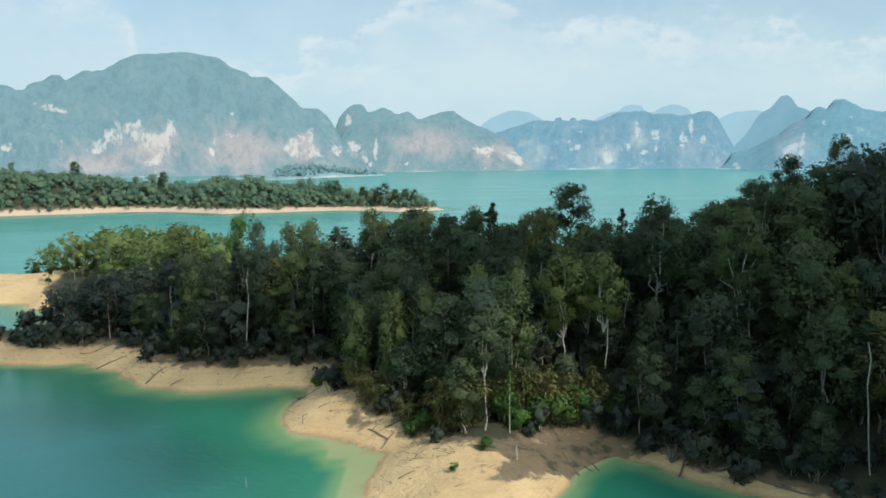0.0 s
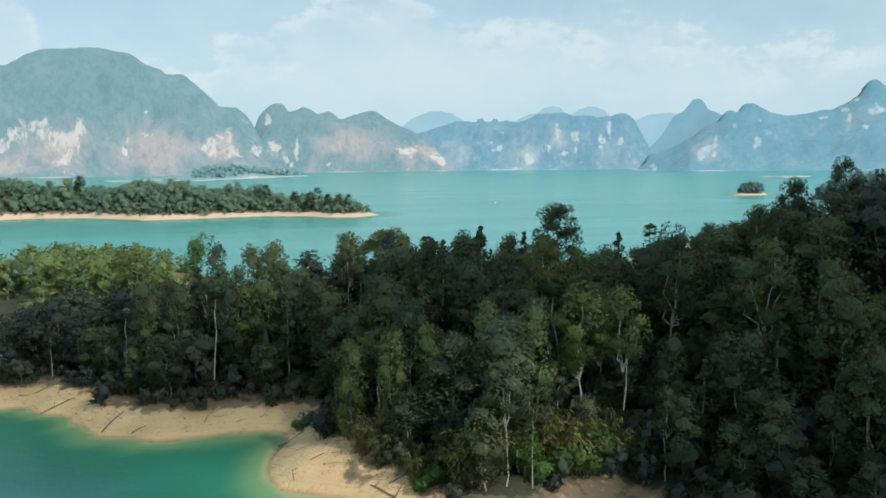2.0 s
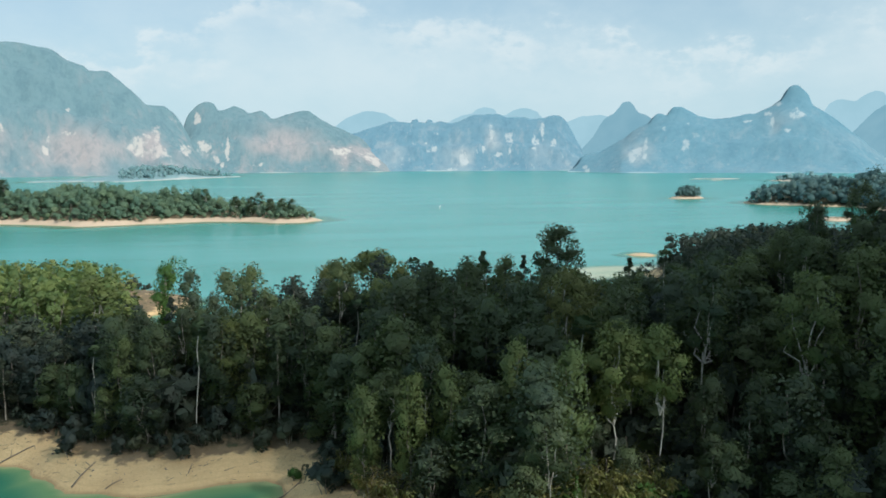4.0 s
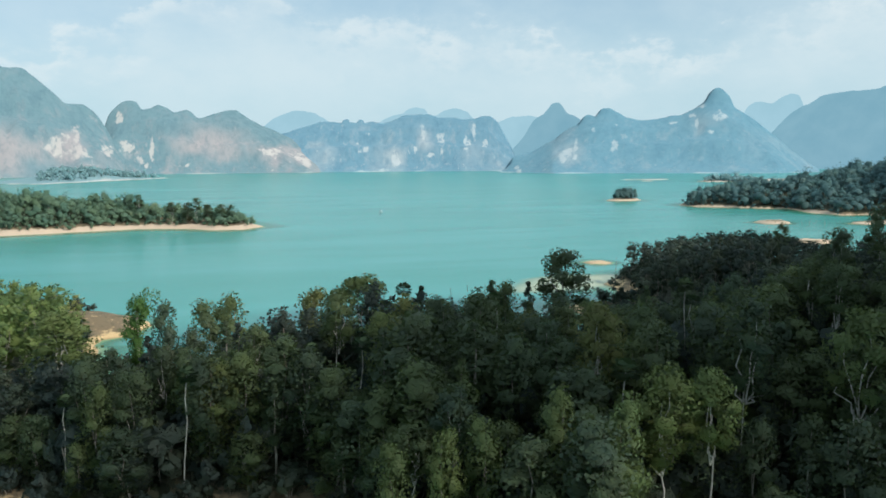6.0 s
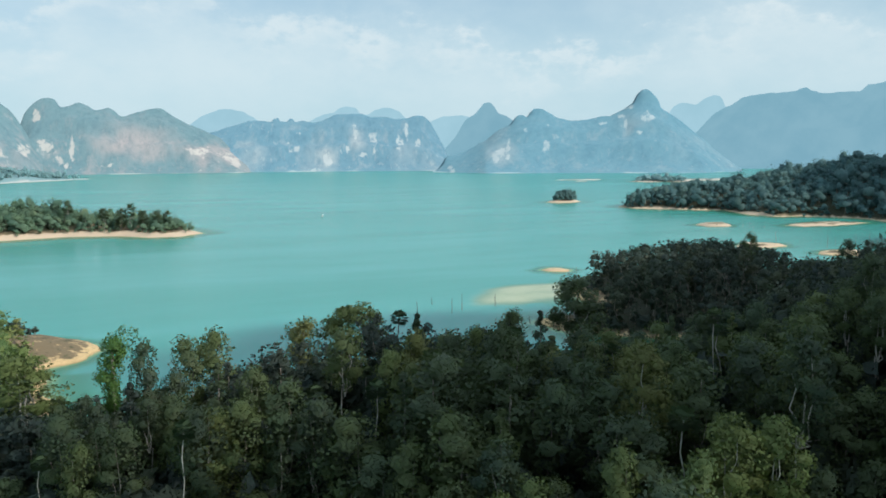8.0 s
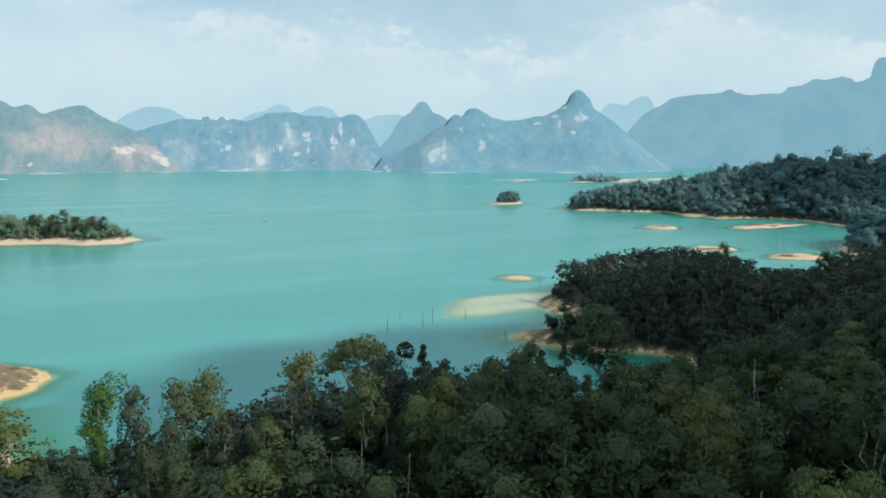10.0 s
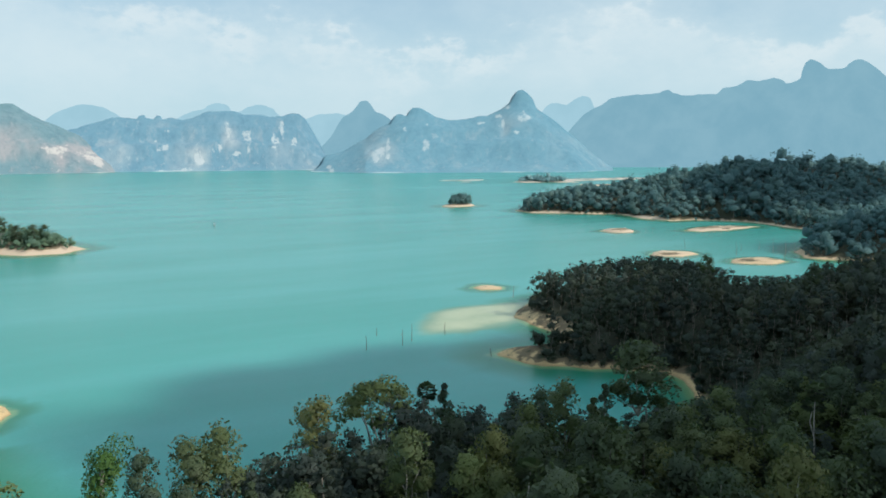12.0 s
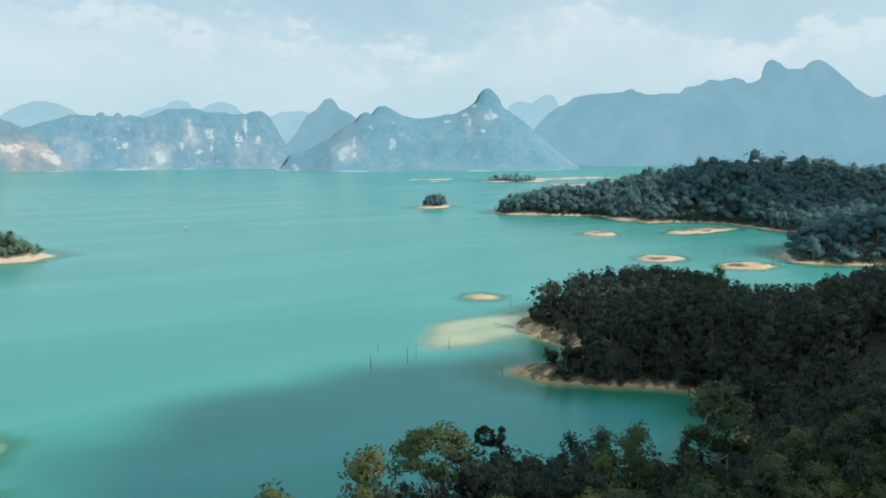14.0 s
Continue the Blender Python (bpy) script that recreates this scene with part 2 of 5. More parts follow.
def mountain_material(name, wood, wood2, cliff, cliff2, share, soften):
    def build(n, bsdf, out):
        geo = n.add("ShaderNodeNewGeometry")
        pos = geo.outputs["Position"]
        z = n.add("ShaderNodeSeparateXYZ", {0: pos}).outputs[2]
        tall = n.add("ShaderNodeMapping", {"Vector": pos, "Scale": (1.0, 1.0, 0.45)}).outputs[0]
        streak = n.noise(n.add("ShaderNodeMapping", {"Vector": pos, "Scale": (1.0, 1.0, 0.16)}).outputs[0], 0.05, 5.0, 0.7)
        spot = n.noise(tall, 0.0055, 4.0, 0.6)
        grain = n.noise(pos, 0.03, 5.0, 0.7)
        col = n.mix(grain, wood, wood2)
        bare = n.math("ADD", n.math("MULTIPLY", spot, 0.75), n.math("MULTIPLY", streak, 0.35))
        belt = n.mapped(z, 200, 330, 0.0, 0.12)
        rock = n.mapped(n.math("SUBTRACT", bare, belt), share + 0.05, share + 0.12)
        up = n.add("ShaderNodeSeparateXYZ", {0: geo.outputs["True Normal"]}).outputs[2]
        rock = n.math("MULTIPLY", rock, n.mapped(up, 0.88, 0.6))
        fallen = n.add("ShaderNodeAttribute", attribute_name="rock").outputs["Fac"]
        slide = n.add("ShaderNodeAttribute", attribute_name="scar").outputs["Fac"]
        broken = n.math("ADD", n.math("MULTIPLY", streak, 0.6), n.math("MULTIPLY", n.noise(tall, 0.03, 5.0, 0.7), 0.6))
        face = n.mapped(n.math("ADD", broken, n.math("MULTIPLY", fallen, 0.36)), 0.82, 0.96, 0.0, 0.85)
        rock = n.math("MAXIMUM", n.math("MULTIPLY", rock, 0.5), face)
        pink = n.mix(n.noise(pos, 0.012, 2.0), cliff, cliff2)
        scar = n.math("MAXIMUM", n.mapped(n.noise(tall, 0.0032, 3.0), 0.50, 0.66, 0.0, 0.4), n.math("MULTIPLY", slide, 0.75))
        col = n.mix(n.math("MULTIPLY", scar, n.mapped(z, 260, 120)), col, cliff2)
        small = n.noise(tall, 0.05, 4.0, 0.65)
        rib = n.noise(n.add("ShaderNodeMapping", {"Vector": pos, "Scale": (1.0, 1.0, 0.22)}).outputs[0], 0.016, 5.0, 0.65)
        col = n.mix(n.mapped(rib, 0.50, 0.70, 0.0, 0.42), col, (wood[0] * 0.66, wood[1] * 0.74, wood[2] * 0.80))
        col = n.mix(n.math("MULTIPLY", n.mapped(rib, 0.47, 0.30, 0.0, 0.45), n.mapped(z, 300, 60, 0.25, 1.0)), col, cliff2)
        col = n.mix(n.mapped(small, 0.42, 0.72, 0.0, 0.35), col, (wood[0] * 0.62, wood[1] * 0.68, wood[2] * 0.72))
        col = n.mix(n.math("MULTIPLY", n.mapped(streak, 0.52, 0.72, 0.0, 0.32), n.mapped(z, 260, 90)), col, cliff2)
        chip = n.math("MULTIPLY", n.mapped(n.math("ADD", n.math("MULTIPLY", streak, 0.5), n.math("MULTIPLY", small, 0.5)), 0.57, 0.68, 0.0, 0.4), n.mapped(n.noise(pos, 0.008, 2.0), 0.45, 0.65))
        col = n.mix(n.math("MULTIPLY", chip, n.mapped(z, 260, 60)), col, cliff)
        col = n.mix(n.math("MULTIPLY", rock, 0.8), col, pink)
        col = n.mix(n.math("MULTIPLY", n.mapped(z, 5, 1, 0.0, 0.5), n.mapped(n.noise(pos, 0.006, 3.0), 0.48, 0.62)), col, cliff)
        link(n, col, bsdf.inputs["Base Color"])
        bump = n.add("ShaderNodeBump", {"Height": grain, "Strength": 0.6, "Distance": 14.0})
        # Normals lean one way, which evens out the relief as haze would.
        lean = n.add("ShaderNodeVectorMath", {0: bump.outputs[0], 1: (0.5 * soften, -0.9 * soften, 1.1 * soften)}, operation="ADD")
        even = n.add("ShaderNodeVectorMath", {0: lean.outputs[0]}, operation="NORMALIZE")
        link(n, even.outputs[0], bsdf.inputs["Normal"])
    return material(name, build, Roughness=1.0)


# Air haze is put into the bluish wood and cliff colours of these ridges.
MOUNT_NEAR = mountain_material("hazed_karst_near", (0.125, 0.220, 0.255), (0.18, 0.275, 0.305), (0.70, 0.66, 0.60), (0.42, 0.35, 0.345), 0.585, 0.8)
MOUNT_MID = mountain_material("hazed_karst_mid", (0.120, 0.240, 0.318), (0.155, 0.278, 0.352), (0.58, 0.61, 0.61), (0.38, 0.41, 0.43), 0.585, 1.5)
MOUNT_PEAK = mountain_material("hazed_karst_peak", (0.116, 0.250, 0.324), (0.150, 0.285, 0.354), (0.56, 0.60, 0.61), (0.29, 0.36, 0.40), 0.585, 1.5)


def haze_glow_material(name, a, b):
    """The farthest ranges: a plain backdrop whose pale haze blue is a glowing colour."""
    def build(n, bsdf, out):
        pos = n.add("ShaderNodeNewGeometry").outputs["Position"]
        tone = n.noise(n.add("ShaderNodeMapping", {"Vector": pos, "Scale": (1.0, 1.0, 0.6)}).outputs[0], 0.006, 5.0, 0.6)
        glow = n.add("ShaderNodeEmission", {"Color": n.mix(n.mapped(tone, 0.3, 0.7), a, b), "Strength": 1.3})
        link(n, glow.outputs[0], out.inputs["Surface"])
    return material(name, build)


MOUNT_FAR = haze_glow_material("distance", (0.180, 0.335, 0.410), (0.215, 0.370, 0.440))
MOUNT_PALE = haze_glow_material("pale_haze_glow", (0.300, 0.470, 0.540), (0.330, 0.500, 0.570))
CLOUD = material("cloud", None, **{"Base Color": (0.9, 0.9, 0.9, 1), "Roughness": 1.0})


def build_veil(n, bsdf, out):
    clear = n.add("ShaderNodeBsdfTransparent", {"Color": (1, 1, 1, 1)})
    both = n.add("ShaderNodeMixShader", {0: 0.68, 1: bsdf.outputs[0], 2: clear.outputs[0]})
    link(n, both.outputs[0], out.inputs["Surface"])


CLOUD_THIN = material("thin_cloud", build_veil, **{"Base Color": (0.9, 0.9, 0.9, 1), "Roughness": 1.0})


# ---- numbers ----
def lattice(x, y, cell, seed):
    """Smooth value noise in -1..1 over the plan, with the given cell size in metres."""
    u, v = np.asarray(x) / cell + 1000, np.asarray(y) / cell + 1000
    i, j = np.floor(u).astype(np.int64), np.floor(v).astype(np.int64)
    a, b = u - i, v - j
    a, b = a * a * (3 - 2 * a), b * b * (3 - 2 * b)

    def h(i, j):
        k = (i * 374761393 + j * 668265263 + seed * 974711) & 0x7FFFFFFF
        k = ((k ^ (k >> 13)) * 1274126177) & 0x7FFFFFFF
        return ((k ^ (k >> 16)) & 0xFFFF) / 32767.5 - 1
    return (h(i, j) * (1 - a) + h(i + 1, j) * a) * (1 - b) + (h(i, j + 1) * (1 - a) + h(i + 1, j + 1) * a) * b


def smooth(t, a, b):
    u = np.clip((t - a) / (b - a), 0, 1)
    return u * u * (3 - 2 * u)


def inside_distance(poly, x, y):
    """Metres from the outline of a plan, positive inside."""
    p = np.array(poly, float)
    q = np.roll(p, -1, 0)
    best = np.full(x.shape, 1e9)
    odd = np.zeros(x.shape, bool)
    for (ax, ay), (bx, by) in zip(p, q):
        dx, dy = bx - ax, by - ay
        t = np.clip(((x - ax) * dx + (y - ay) * dy) / (dx * dx + dy * dy), 0, 1)
        best = np.minimum(best, (x - ax - t * dx) ** 2 + (y - ay - t * dy) ** 2)
        if dy:
            odd ^= ((ay > y) != (by > y)) & (x < (y - ay) * dx / dy + ax)
    return np.sqrt(best) * np.where(odd, 1, -1)


# ---- the plan of the shores ----
MAIN = [(-140, 212), (-112, 198), (-91, 198), (-80, 190), (-68, 177), (-57, 173), (-43, 174), (-32, 174), (-30, 166),
        (-31, 150), (-28, 143), (-17, 139), (-11, 133), (-12, 118), (-8, 102), (6, 98), (15, 112), (22, 126), (29, 132),
        (35, 125), (42, 116), (60, 104), (90, 92), (150, 70), (300, 60), (520, 150), (540, 240), (470, 310), (380, 365),
        (300, 405), (250, 430), (210, 440), (180, 435), (166, 427), (151, 414), (145, 404), (142, 386)]
MAIN += [(142, 368), (129, 351), (116, 352), (105, 354), (99, 350), (101, 339), (106, 327), (118, 317), (128, 308), (138, 297),
         (135, 288), (116, 262), (106, 250), (70, 248), (30, 250), (-15, 250), (-48, 246), (-62, 256), (-72, 285), (-80, 320), (-81, 344),
         (-72, 352), (-64, 366), (-68, 377), (-82, 390), (-115, 402), (-150, 385), (-165, 350), (-190, 347), (-240, 352),
         (-250, 305), (-175, 292), (-152, 287), (-130, 262), (-119, 240), (-135, 226)]
LEFT_ISLAND = [(4, 806), (-18, 780), (-45, 782), (-64, 805), (-110, 816), (-160, 802), (-215, 785), (-250, 808), (-290, 835),
               (-335, 838), (-380, 815), (-430, 795), (-500, 800), (-560, 880), (-520, 960), (-350, 965), (-200, 940), (-90, 895),
               (-30, 870), (-8, 840)]
SMALL_ISLAND = [(494, 1085), (505, 1068), (530, 1066), (552, 1084), (545, 1102), (512, 1106)]
CAPE = [(534, 967), (530, 920), (566, 888), (590, 858), (610, 850), (585, 785), (590, 742), (617, 740), (640, 716), (648, 690),
        (640, 645), (632, 600), (622, 572), (590, 546), (540, 524), (500, 511), (470, 500), (446, 470), (462, 446), (490, 420), (600, 370), (900, 350), (1500, 500),
        (1500, 1000), (1000, 1060), (760, 1030), (640, 1000), (570, 992)]
ISLETS = [(179, 479, 10.5, 12, 1.7), (463, 690, 18, 18, 2.6), (572, 658, 46, 17, 1.2), (378, 537, 24, 19, 1.6), (404, 479, 20, 15, 1.5),
          (1140, 1495, 40, 70, 1.5), (1420, 1800, 200, 60, 1.5), (1060, 1950, 70, 30, 1.5), (980, 1830, 40, 20, 1.5)]
FAR_LOW = [(-770, 2330), (-700, 2300), (-600, 2340), (-500, 2300), (-470, 2260), (-440, 2330), (-390, 2410), (-300, 2560), (-215, 2720), (-180, 2800), (-300, 2870),
           (-420, 2860), (-560, 2700), (-700, 2520)]
FAR_EAST = [(1080, 1745), (1110, 1700), (1190, 1665), (1230, 1700), (1250, 1790), (1230, 1860), (1150, 1850)]
SHOAL = [(98, 398), (106, 416), (118, 431), (134, 437), (152, 435), (174, 432), (158, 416), (144, 398), (130, 392), (112, 393)]
SHELF = [(-27, 144), (-13, 140), (-8, 131), (-10, 112), (-18, 110), (-20, 126)]
BARE = [(-60, 172), (-34, 172), (-24, 160), (-13, 152), (-9, 140), (-6, 129), (6, 126), (24, 132), (22, 80), (-60, 80)]
HILLS_MAIN = [(-30, 205, 7, 30), (15, 190, 9, 36), (92, 168, 24, 31), (175, 212, 14, 36), (185, 360, 6, 36),
              (-112, 335, 6, 34), (240, 300, 8, 60), (200, 140, 34, 50)]
HILLS_LEFT = [(-460, 880, 26, 110), (-200, 870, 10, 70)]
HILLS_FAR = [(-440, 2600, 24, 80)]
HILLS_CAPE = [(640, 925, 8, 50), (780, 830, 28, 90), (900, 740, 27, 120), (1150, 760, 22, 200), (545, 470, 13, 42)]


def ground_at(x, y):
    """Height of the ground, how deep inland it lies (metres), and which wood grows there (0 none, 1 near, 2 left, 3 small, 4 cape, 5 far)."""
    x, y = np.asarray(x, float), np.asarray(y, float)
    wob = 1.6 * lattice(x, y, 9, 1) + 0.8 * lattice(x, y, 3.5, 2)
    wob2 = 8 * lattice(x, y, 45, 3) + 3 * lattice(x, y, 16, 4)
    bed = np.full(x.shape, -1e9)
    high = np.full(x.shape, -1e9)
    wood = np.zeros(x.shape, int)
    steep = np.where((x < -30) & (y > 335) & (y < 470), 3.0, 1.0 - 0.4 * smooth(190 - y, 0, 15) * smooth(10 - x, 0, 20))
    inland = np.full(x.shape, -1e9)
    spec = ((1, MAIN, HILLS_MAIN, wob, 5.0, 10.0), (2, LEFT_ISLAND, HILLS_LEFT, 0.5 * wob2, 5.5, 14.0),
            (3, SMALL_ISLAND, (), 0.3 * wob2, 4.5, 9.0), (4, CAPE, HILLS_CAPE, 0.6 * wob2, 5.0, 12.0),
            (5, FAR_LOW, HILLS_FAR, 2 * wob2, 3.0, 30.0), (5, FAR_EAST, (), 2 * wob2, 3.0, 20.0))
    for kind, poly, hills, w, bank, run in spec:
        d = inside_distance(poly, x, y) + w
        h = bank * (1 - np.exp(-np.maximum(d, 0) / run)) * 1.15
        rise = smooth(d, 4, 45)
        for cx, cy, a, s in hills:
            h = h + rise * a * np.exp(-((x - cx) ** 2 + (y - cy) ** 2) / (2 * s * s))
        take = d > inland
        inland = np.where(take, d, inland)
        high = np.where(take, h, high)
        wood = np.where(take & (d > 0), kind, wood)
    for cx, cy, rx, ry, top in ISLETS:
        r = np.hypot((x - cx) / rx, (y - cy) / ry)
        d = (1 - r) * min(rx, ry) + 1.5 * wob + 0.85 * wob2 * min(ry, 20) / 20
        take = d > inland
        inland = np.where(take, d, inland)
        steep = np.where(take, 3.2, steep)
        high = np.where(take, top * (1 - np.exp(-np.maximum(d, 0) / 5)) * 1.2, high)
        wood = np.where(take & (d > 0), 0, wood)
    under = np.maximum(-inland, 0) * steep
    z = np.where(inland > 0, high, -26 * (1 - np.exp(-under * 0.0135)) - 0.35 * (1 - np.exp(-under / 1.2)))
    # the pale shoal off the point
    shoal = smooth(inside_distance(SHOAL, x, y) + 1.2 * wob, -13, 8)
    shelf = smooth(inside_distance(SHELF, x, y) + 0.6 * wob, -6, 3)
    z = np.where(inland > 0, z, np.maximum(np.maximum(z, -1.4 - 9.0 * (1 - shoal) ** 1.6), -0.34 - 7.0 * (1 - shelf) ** 1.5))
    z = z + np.where(inland > 0, 1, 0) * (0.25 * lattice(x, y, 4, 5) + 0.5 * lattice(x, y, 14, 6)) * smooth(inland, 0.5, 8)
    return z, inland, wood


def axis(*spans):
    """Grid lines from (start, end, step) spans."""
    out = []
    for a, b, s in spans:
        out += list(np.arange(a, b, s))
    return np.array(out + [spans[-1][1]], float)


def grid_mesh(name, xs, ys, heights, fields):
    """A sheet over the plan with per-vertex float fields."""
    nx, ny = len(xs), len(ys)
    gx, gy = np.meshgrid(xs, ys)
    co = np.stack([gx.ravel(), gy.ravel(), heights.ravel()], 1)
    k = np.arange(nx * ny).reshape(ny, nx)
    quads = np.stack([k[:-1, :-1], k[:-1, 1:], k[1:, 1:], k[1:, :-1]], -1).reshape(-1, 4)
    me = mesh_from(name, co, quads)
    for key, values in fields.items():
        at = me.attributes.new(key, "FLOAT", "POINT")
        at.data.foreach_set("value", np.asarray(values, np.float32).ravel())
    return me


def mesh_from(name, co, faces, smooth_shade=True, slots=None, normals=None):
    """A mesh from arrays of vertices and of quads; a quad that repeats its third corner is a triangle."""
    me = bpy.data.meshes.new(name)
    n = len(faces)
    use = np.ones(faces.shape, bool)
    use[:, 3] = faces[:, 3] != faces[:, 2]
    count = use.sum(1)
    me.vertices.add(len(co))
    me.vertices.foreach_set("co", np.asarray(co, np.float32).ravel())
    me.loops.add(int(count.sum()))
    me.loops.foreach_set("vertex_index", faces[use].astype(np.int32))
    me.polygons.add(n)
    me.polygons.foreach_set("loop_start", np.concatenate([[0], np.cumsum(count)[:-1]]).astype(np.int32))
    me.polygons.foreach_set("use_smooth", np.full(n, smooth_shade))
    if slots is not None:
        me.polygons.foreach_set("material_index", slots.astype(np.int32))
    me.update(calc_edges=True)
    if normals is not None:
        me.normals_split_custom_set_from_vertices(normals)
    return me


# ---- ground and water ----
XS = axis((-5000, -1000, 400), (-1000, -600, 60), (-600, -260, 8), (-260, 250, 2.8), (250, 700, 5), (700, 1500, 20), (1500, 5000, 350))
YS = axis((-3000, -200, 400), (-200, 60, 40), (60, 460, 2.8), (460, 620, 4), (620, 1120, 6), (1120, 3000, 40), (3000, 5000, 400))
GX, GY = np.meshgrid(XS, YS)
GZ, GIN, GW = ground_at(GX, GY)
bare = inside_distance(BARE, GX, GY)


def wood_edge(x, y, wood):
    """How far behind the waterline the wood begins."""
    return np.where(wood == 1, np.where((x > 26) & ((x > 168) | (y < 335)), 3.2, np.where((y > 300) & (x < 26), 5.0, 9.0)), np.where(wood == 5, 20, np.where(wood == 2, 12.0, np.where(wood == 3, 7.0, 3.5 + 8 * np.clip(lattice(x, y, 60, 9), 0, 1)))))


need = wood_edge(GX, GY, GW)
# narrow banks brown right from the waterline: growth, and shade put into the colour
forest = np.where(GW > 0, smooth(GIN, np.where(need < 4, 0, need * 0.15), need * 1.55), 0) * (1 - smooth(bare, -3, 3))
forest = np.where((GW == 0) & (GIN > 0), (0.50 + 0.35 * lattice(GX, GY, 9, 12)) * smooth(GIN, 2, 6), forest)
DIRT = [(1, 134), (12, 131), (26, 139), (34, 131), (28, 124), (17, 119), (10, 112.5), (5, 113), (9, 120), (1, 125)]
forest = np.maximum(forest, 0.72 * smooth(inside_distance(DIRT, GX, GY), -2.5, 2.5) + 0.6 * np.exp(-((GX + 14) / 9) ** 2 - ((GY - 146) / 6) ** 2))
forest = np.where((GX < -60) & (GY > 262) & (GY < 420), forest * np.where(GY < 322, smooth(GX, -154, -146), smooth(GX, -180, -172)), forest)
# the lobe's inner bank, browned to stand in for the shade on it
forest = np.where((GW == 1) & (GX > -105) & (GX < -50) & (GY > 270), np.maximum(forest, 0.55 * smooth(GIN, 0, 3)), forest)
forest = np.where((GX > -100) & (GX < -50) & (GY > 318), np.minimum(forest, 0.66), forest)
forest = np.maximum(forest, 0.7 * np.exp(-((GX - 122) / 13) ** 2 - ((GY - 343) / 3) ** 2))
# banks of the point: patchy growth, and brown painted in for shade
forest = np.where((GW == 1) & (GX > 95) & (GY > 285), np.maximum(forest, 0.5 + 0.22 * lattice(GX, GY, 11, 31)), forest)
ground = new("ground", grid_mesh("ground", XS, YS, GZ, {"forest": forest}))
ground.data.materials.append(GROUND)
tagged(ground, "pale sandy lake bed and banks with dark forest floor", "ground", kind="structure")
WXS = axis((-5000, -1000, 400), (-1000, -300, 25), (-300, 250, 4.0), (250, 700, 8), (700, 1500, 40), (1500, 5000, 350))
WYS = axis((-3000, -200, 400), (-200, 60, 40), (60, 500, 4.0), (500, 1150, 8), (1150, 3000, 60), (3000, 5000, 400))
wx, wy = np.meshgrid(WXS, WYS)
wz, _, _ = ground_at(wx, wy)
milk = smooth(inside_distance(SHOAL, wx, wy) + 1.5 * lattice(wx, wy, 9, 1) + 3 * lattice(wx, wy, 25, 2), -8 - 3 * smooth(-wx, -130, -100), 7)
water = new("water", grid_mesh("water", WXS, WYS, np.zeros(wx.shape), {"depth": np.maximum(-wz, 0), "milk": milk}))
water.data.materials.append(WATER)
tagged(water, "calm turquoise lake water, green over sandy shallows", "water", kind="structure")


# ---- mountains ----
def glide(at, x, y):
    """A smooth line through points that never overshoots them."""
    x, y = np.array(x, float), np.array(y, float)
    gap, d = np.diff(x), np.diff(y) / np.diff(x)
    m = np.concatenate([[d[0]], np.where(d[:-1] * d[1:] > 0, 2 * d[:-1] * d[1:] / np.where(d[:-1] + d[1:] == 0, 1, d[:-1] + d[1:]), 0), [d[-1]]])
    k = np.clip(np.searchsorted(x, at) - 1, 0, len(gap) - 1)
    t = (at - x[k]) / gap[k]
    return (y[k] * (1 + 2 * t) * (1 - t) ** 2 + m[k] * gap[k] * t * (1 - t) ** 2 + y[k + 1] * t * t * (3 - 2 * t) + m[k + 1] * gap[k] * t * t * (t - 1))


def blurred(h, wide):
    k = np.exp(-np.linspace(-2, 2, 2 * wide + 1) ** 2)
    return np.convolve(np.pad(h, wide, mode="edge"), k / k.sum(), "valid")


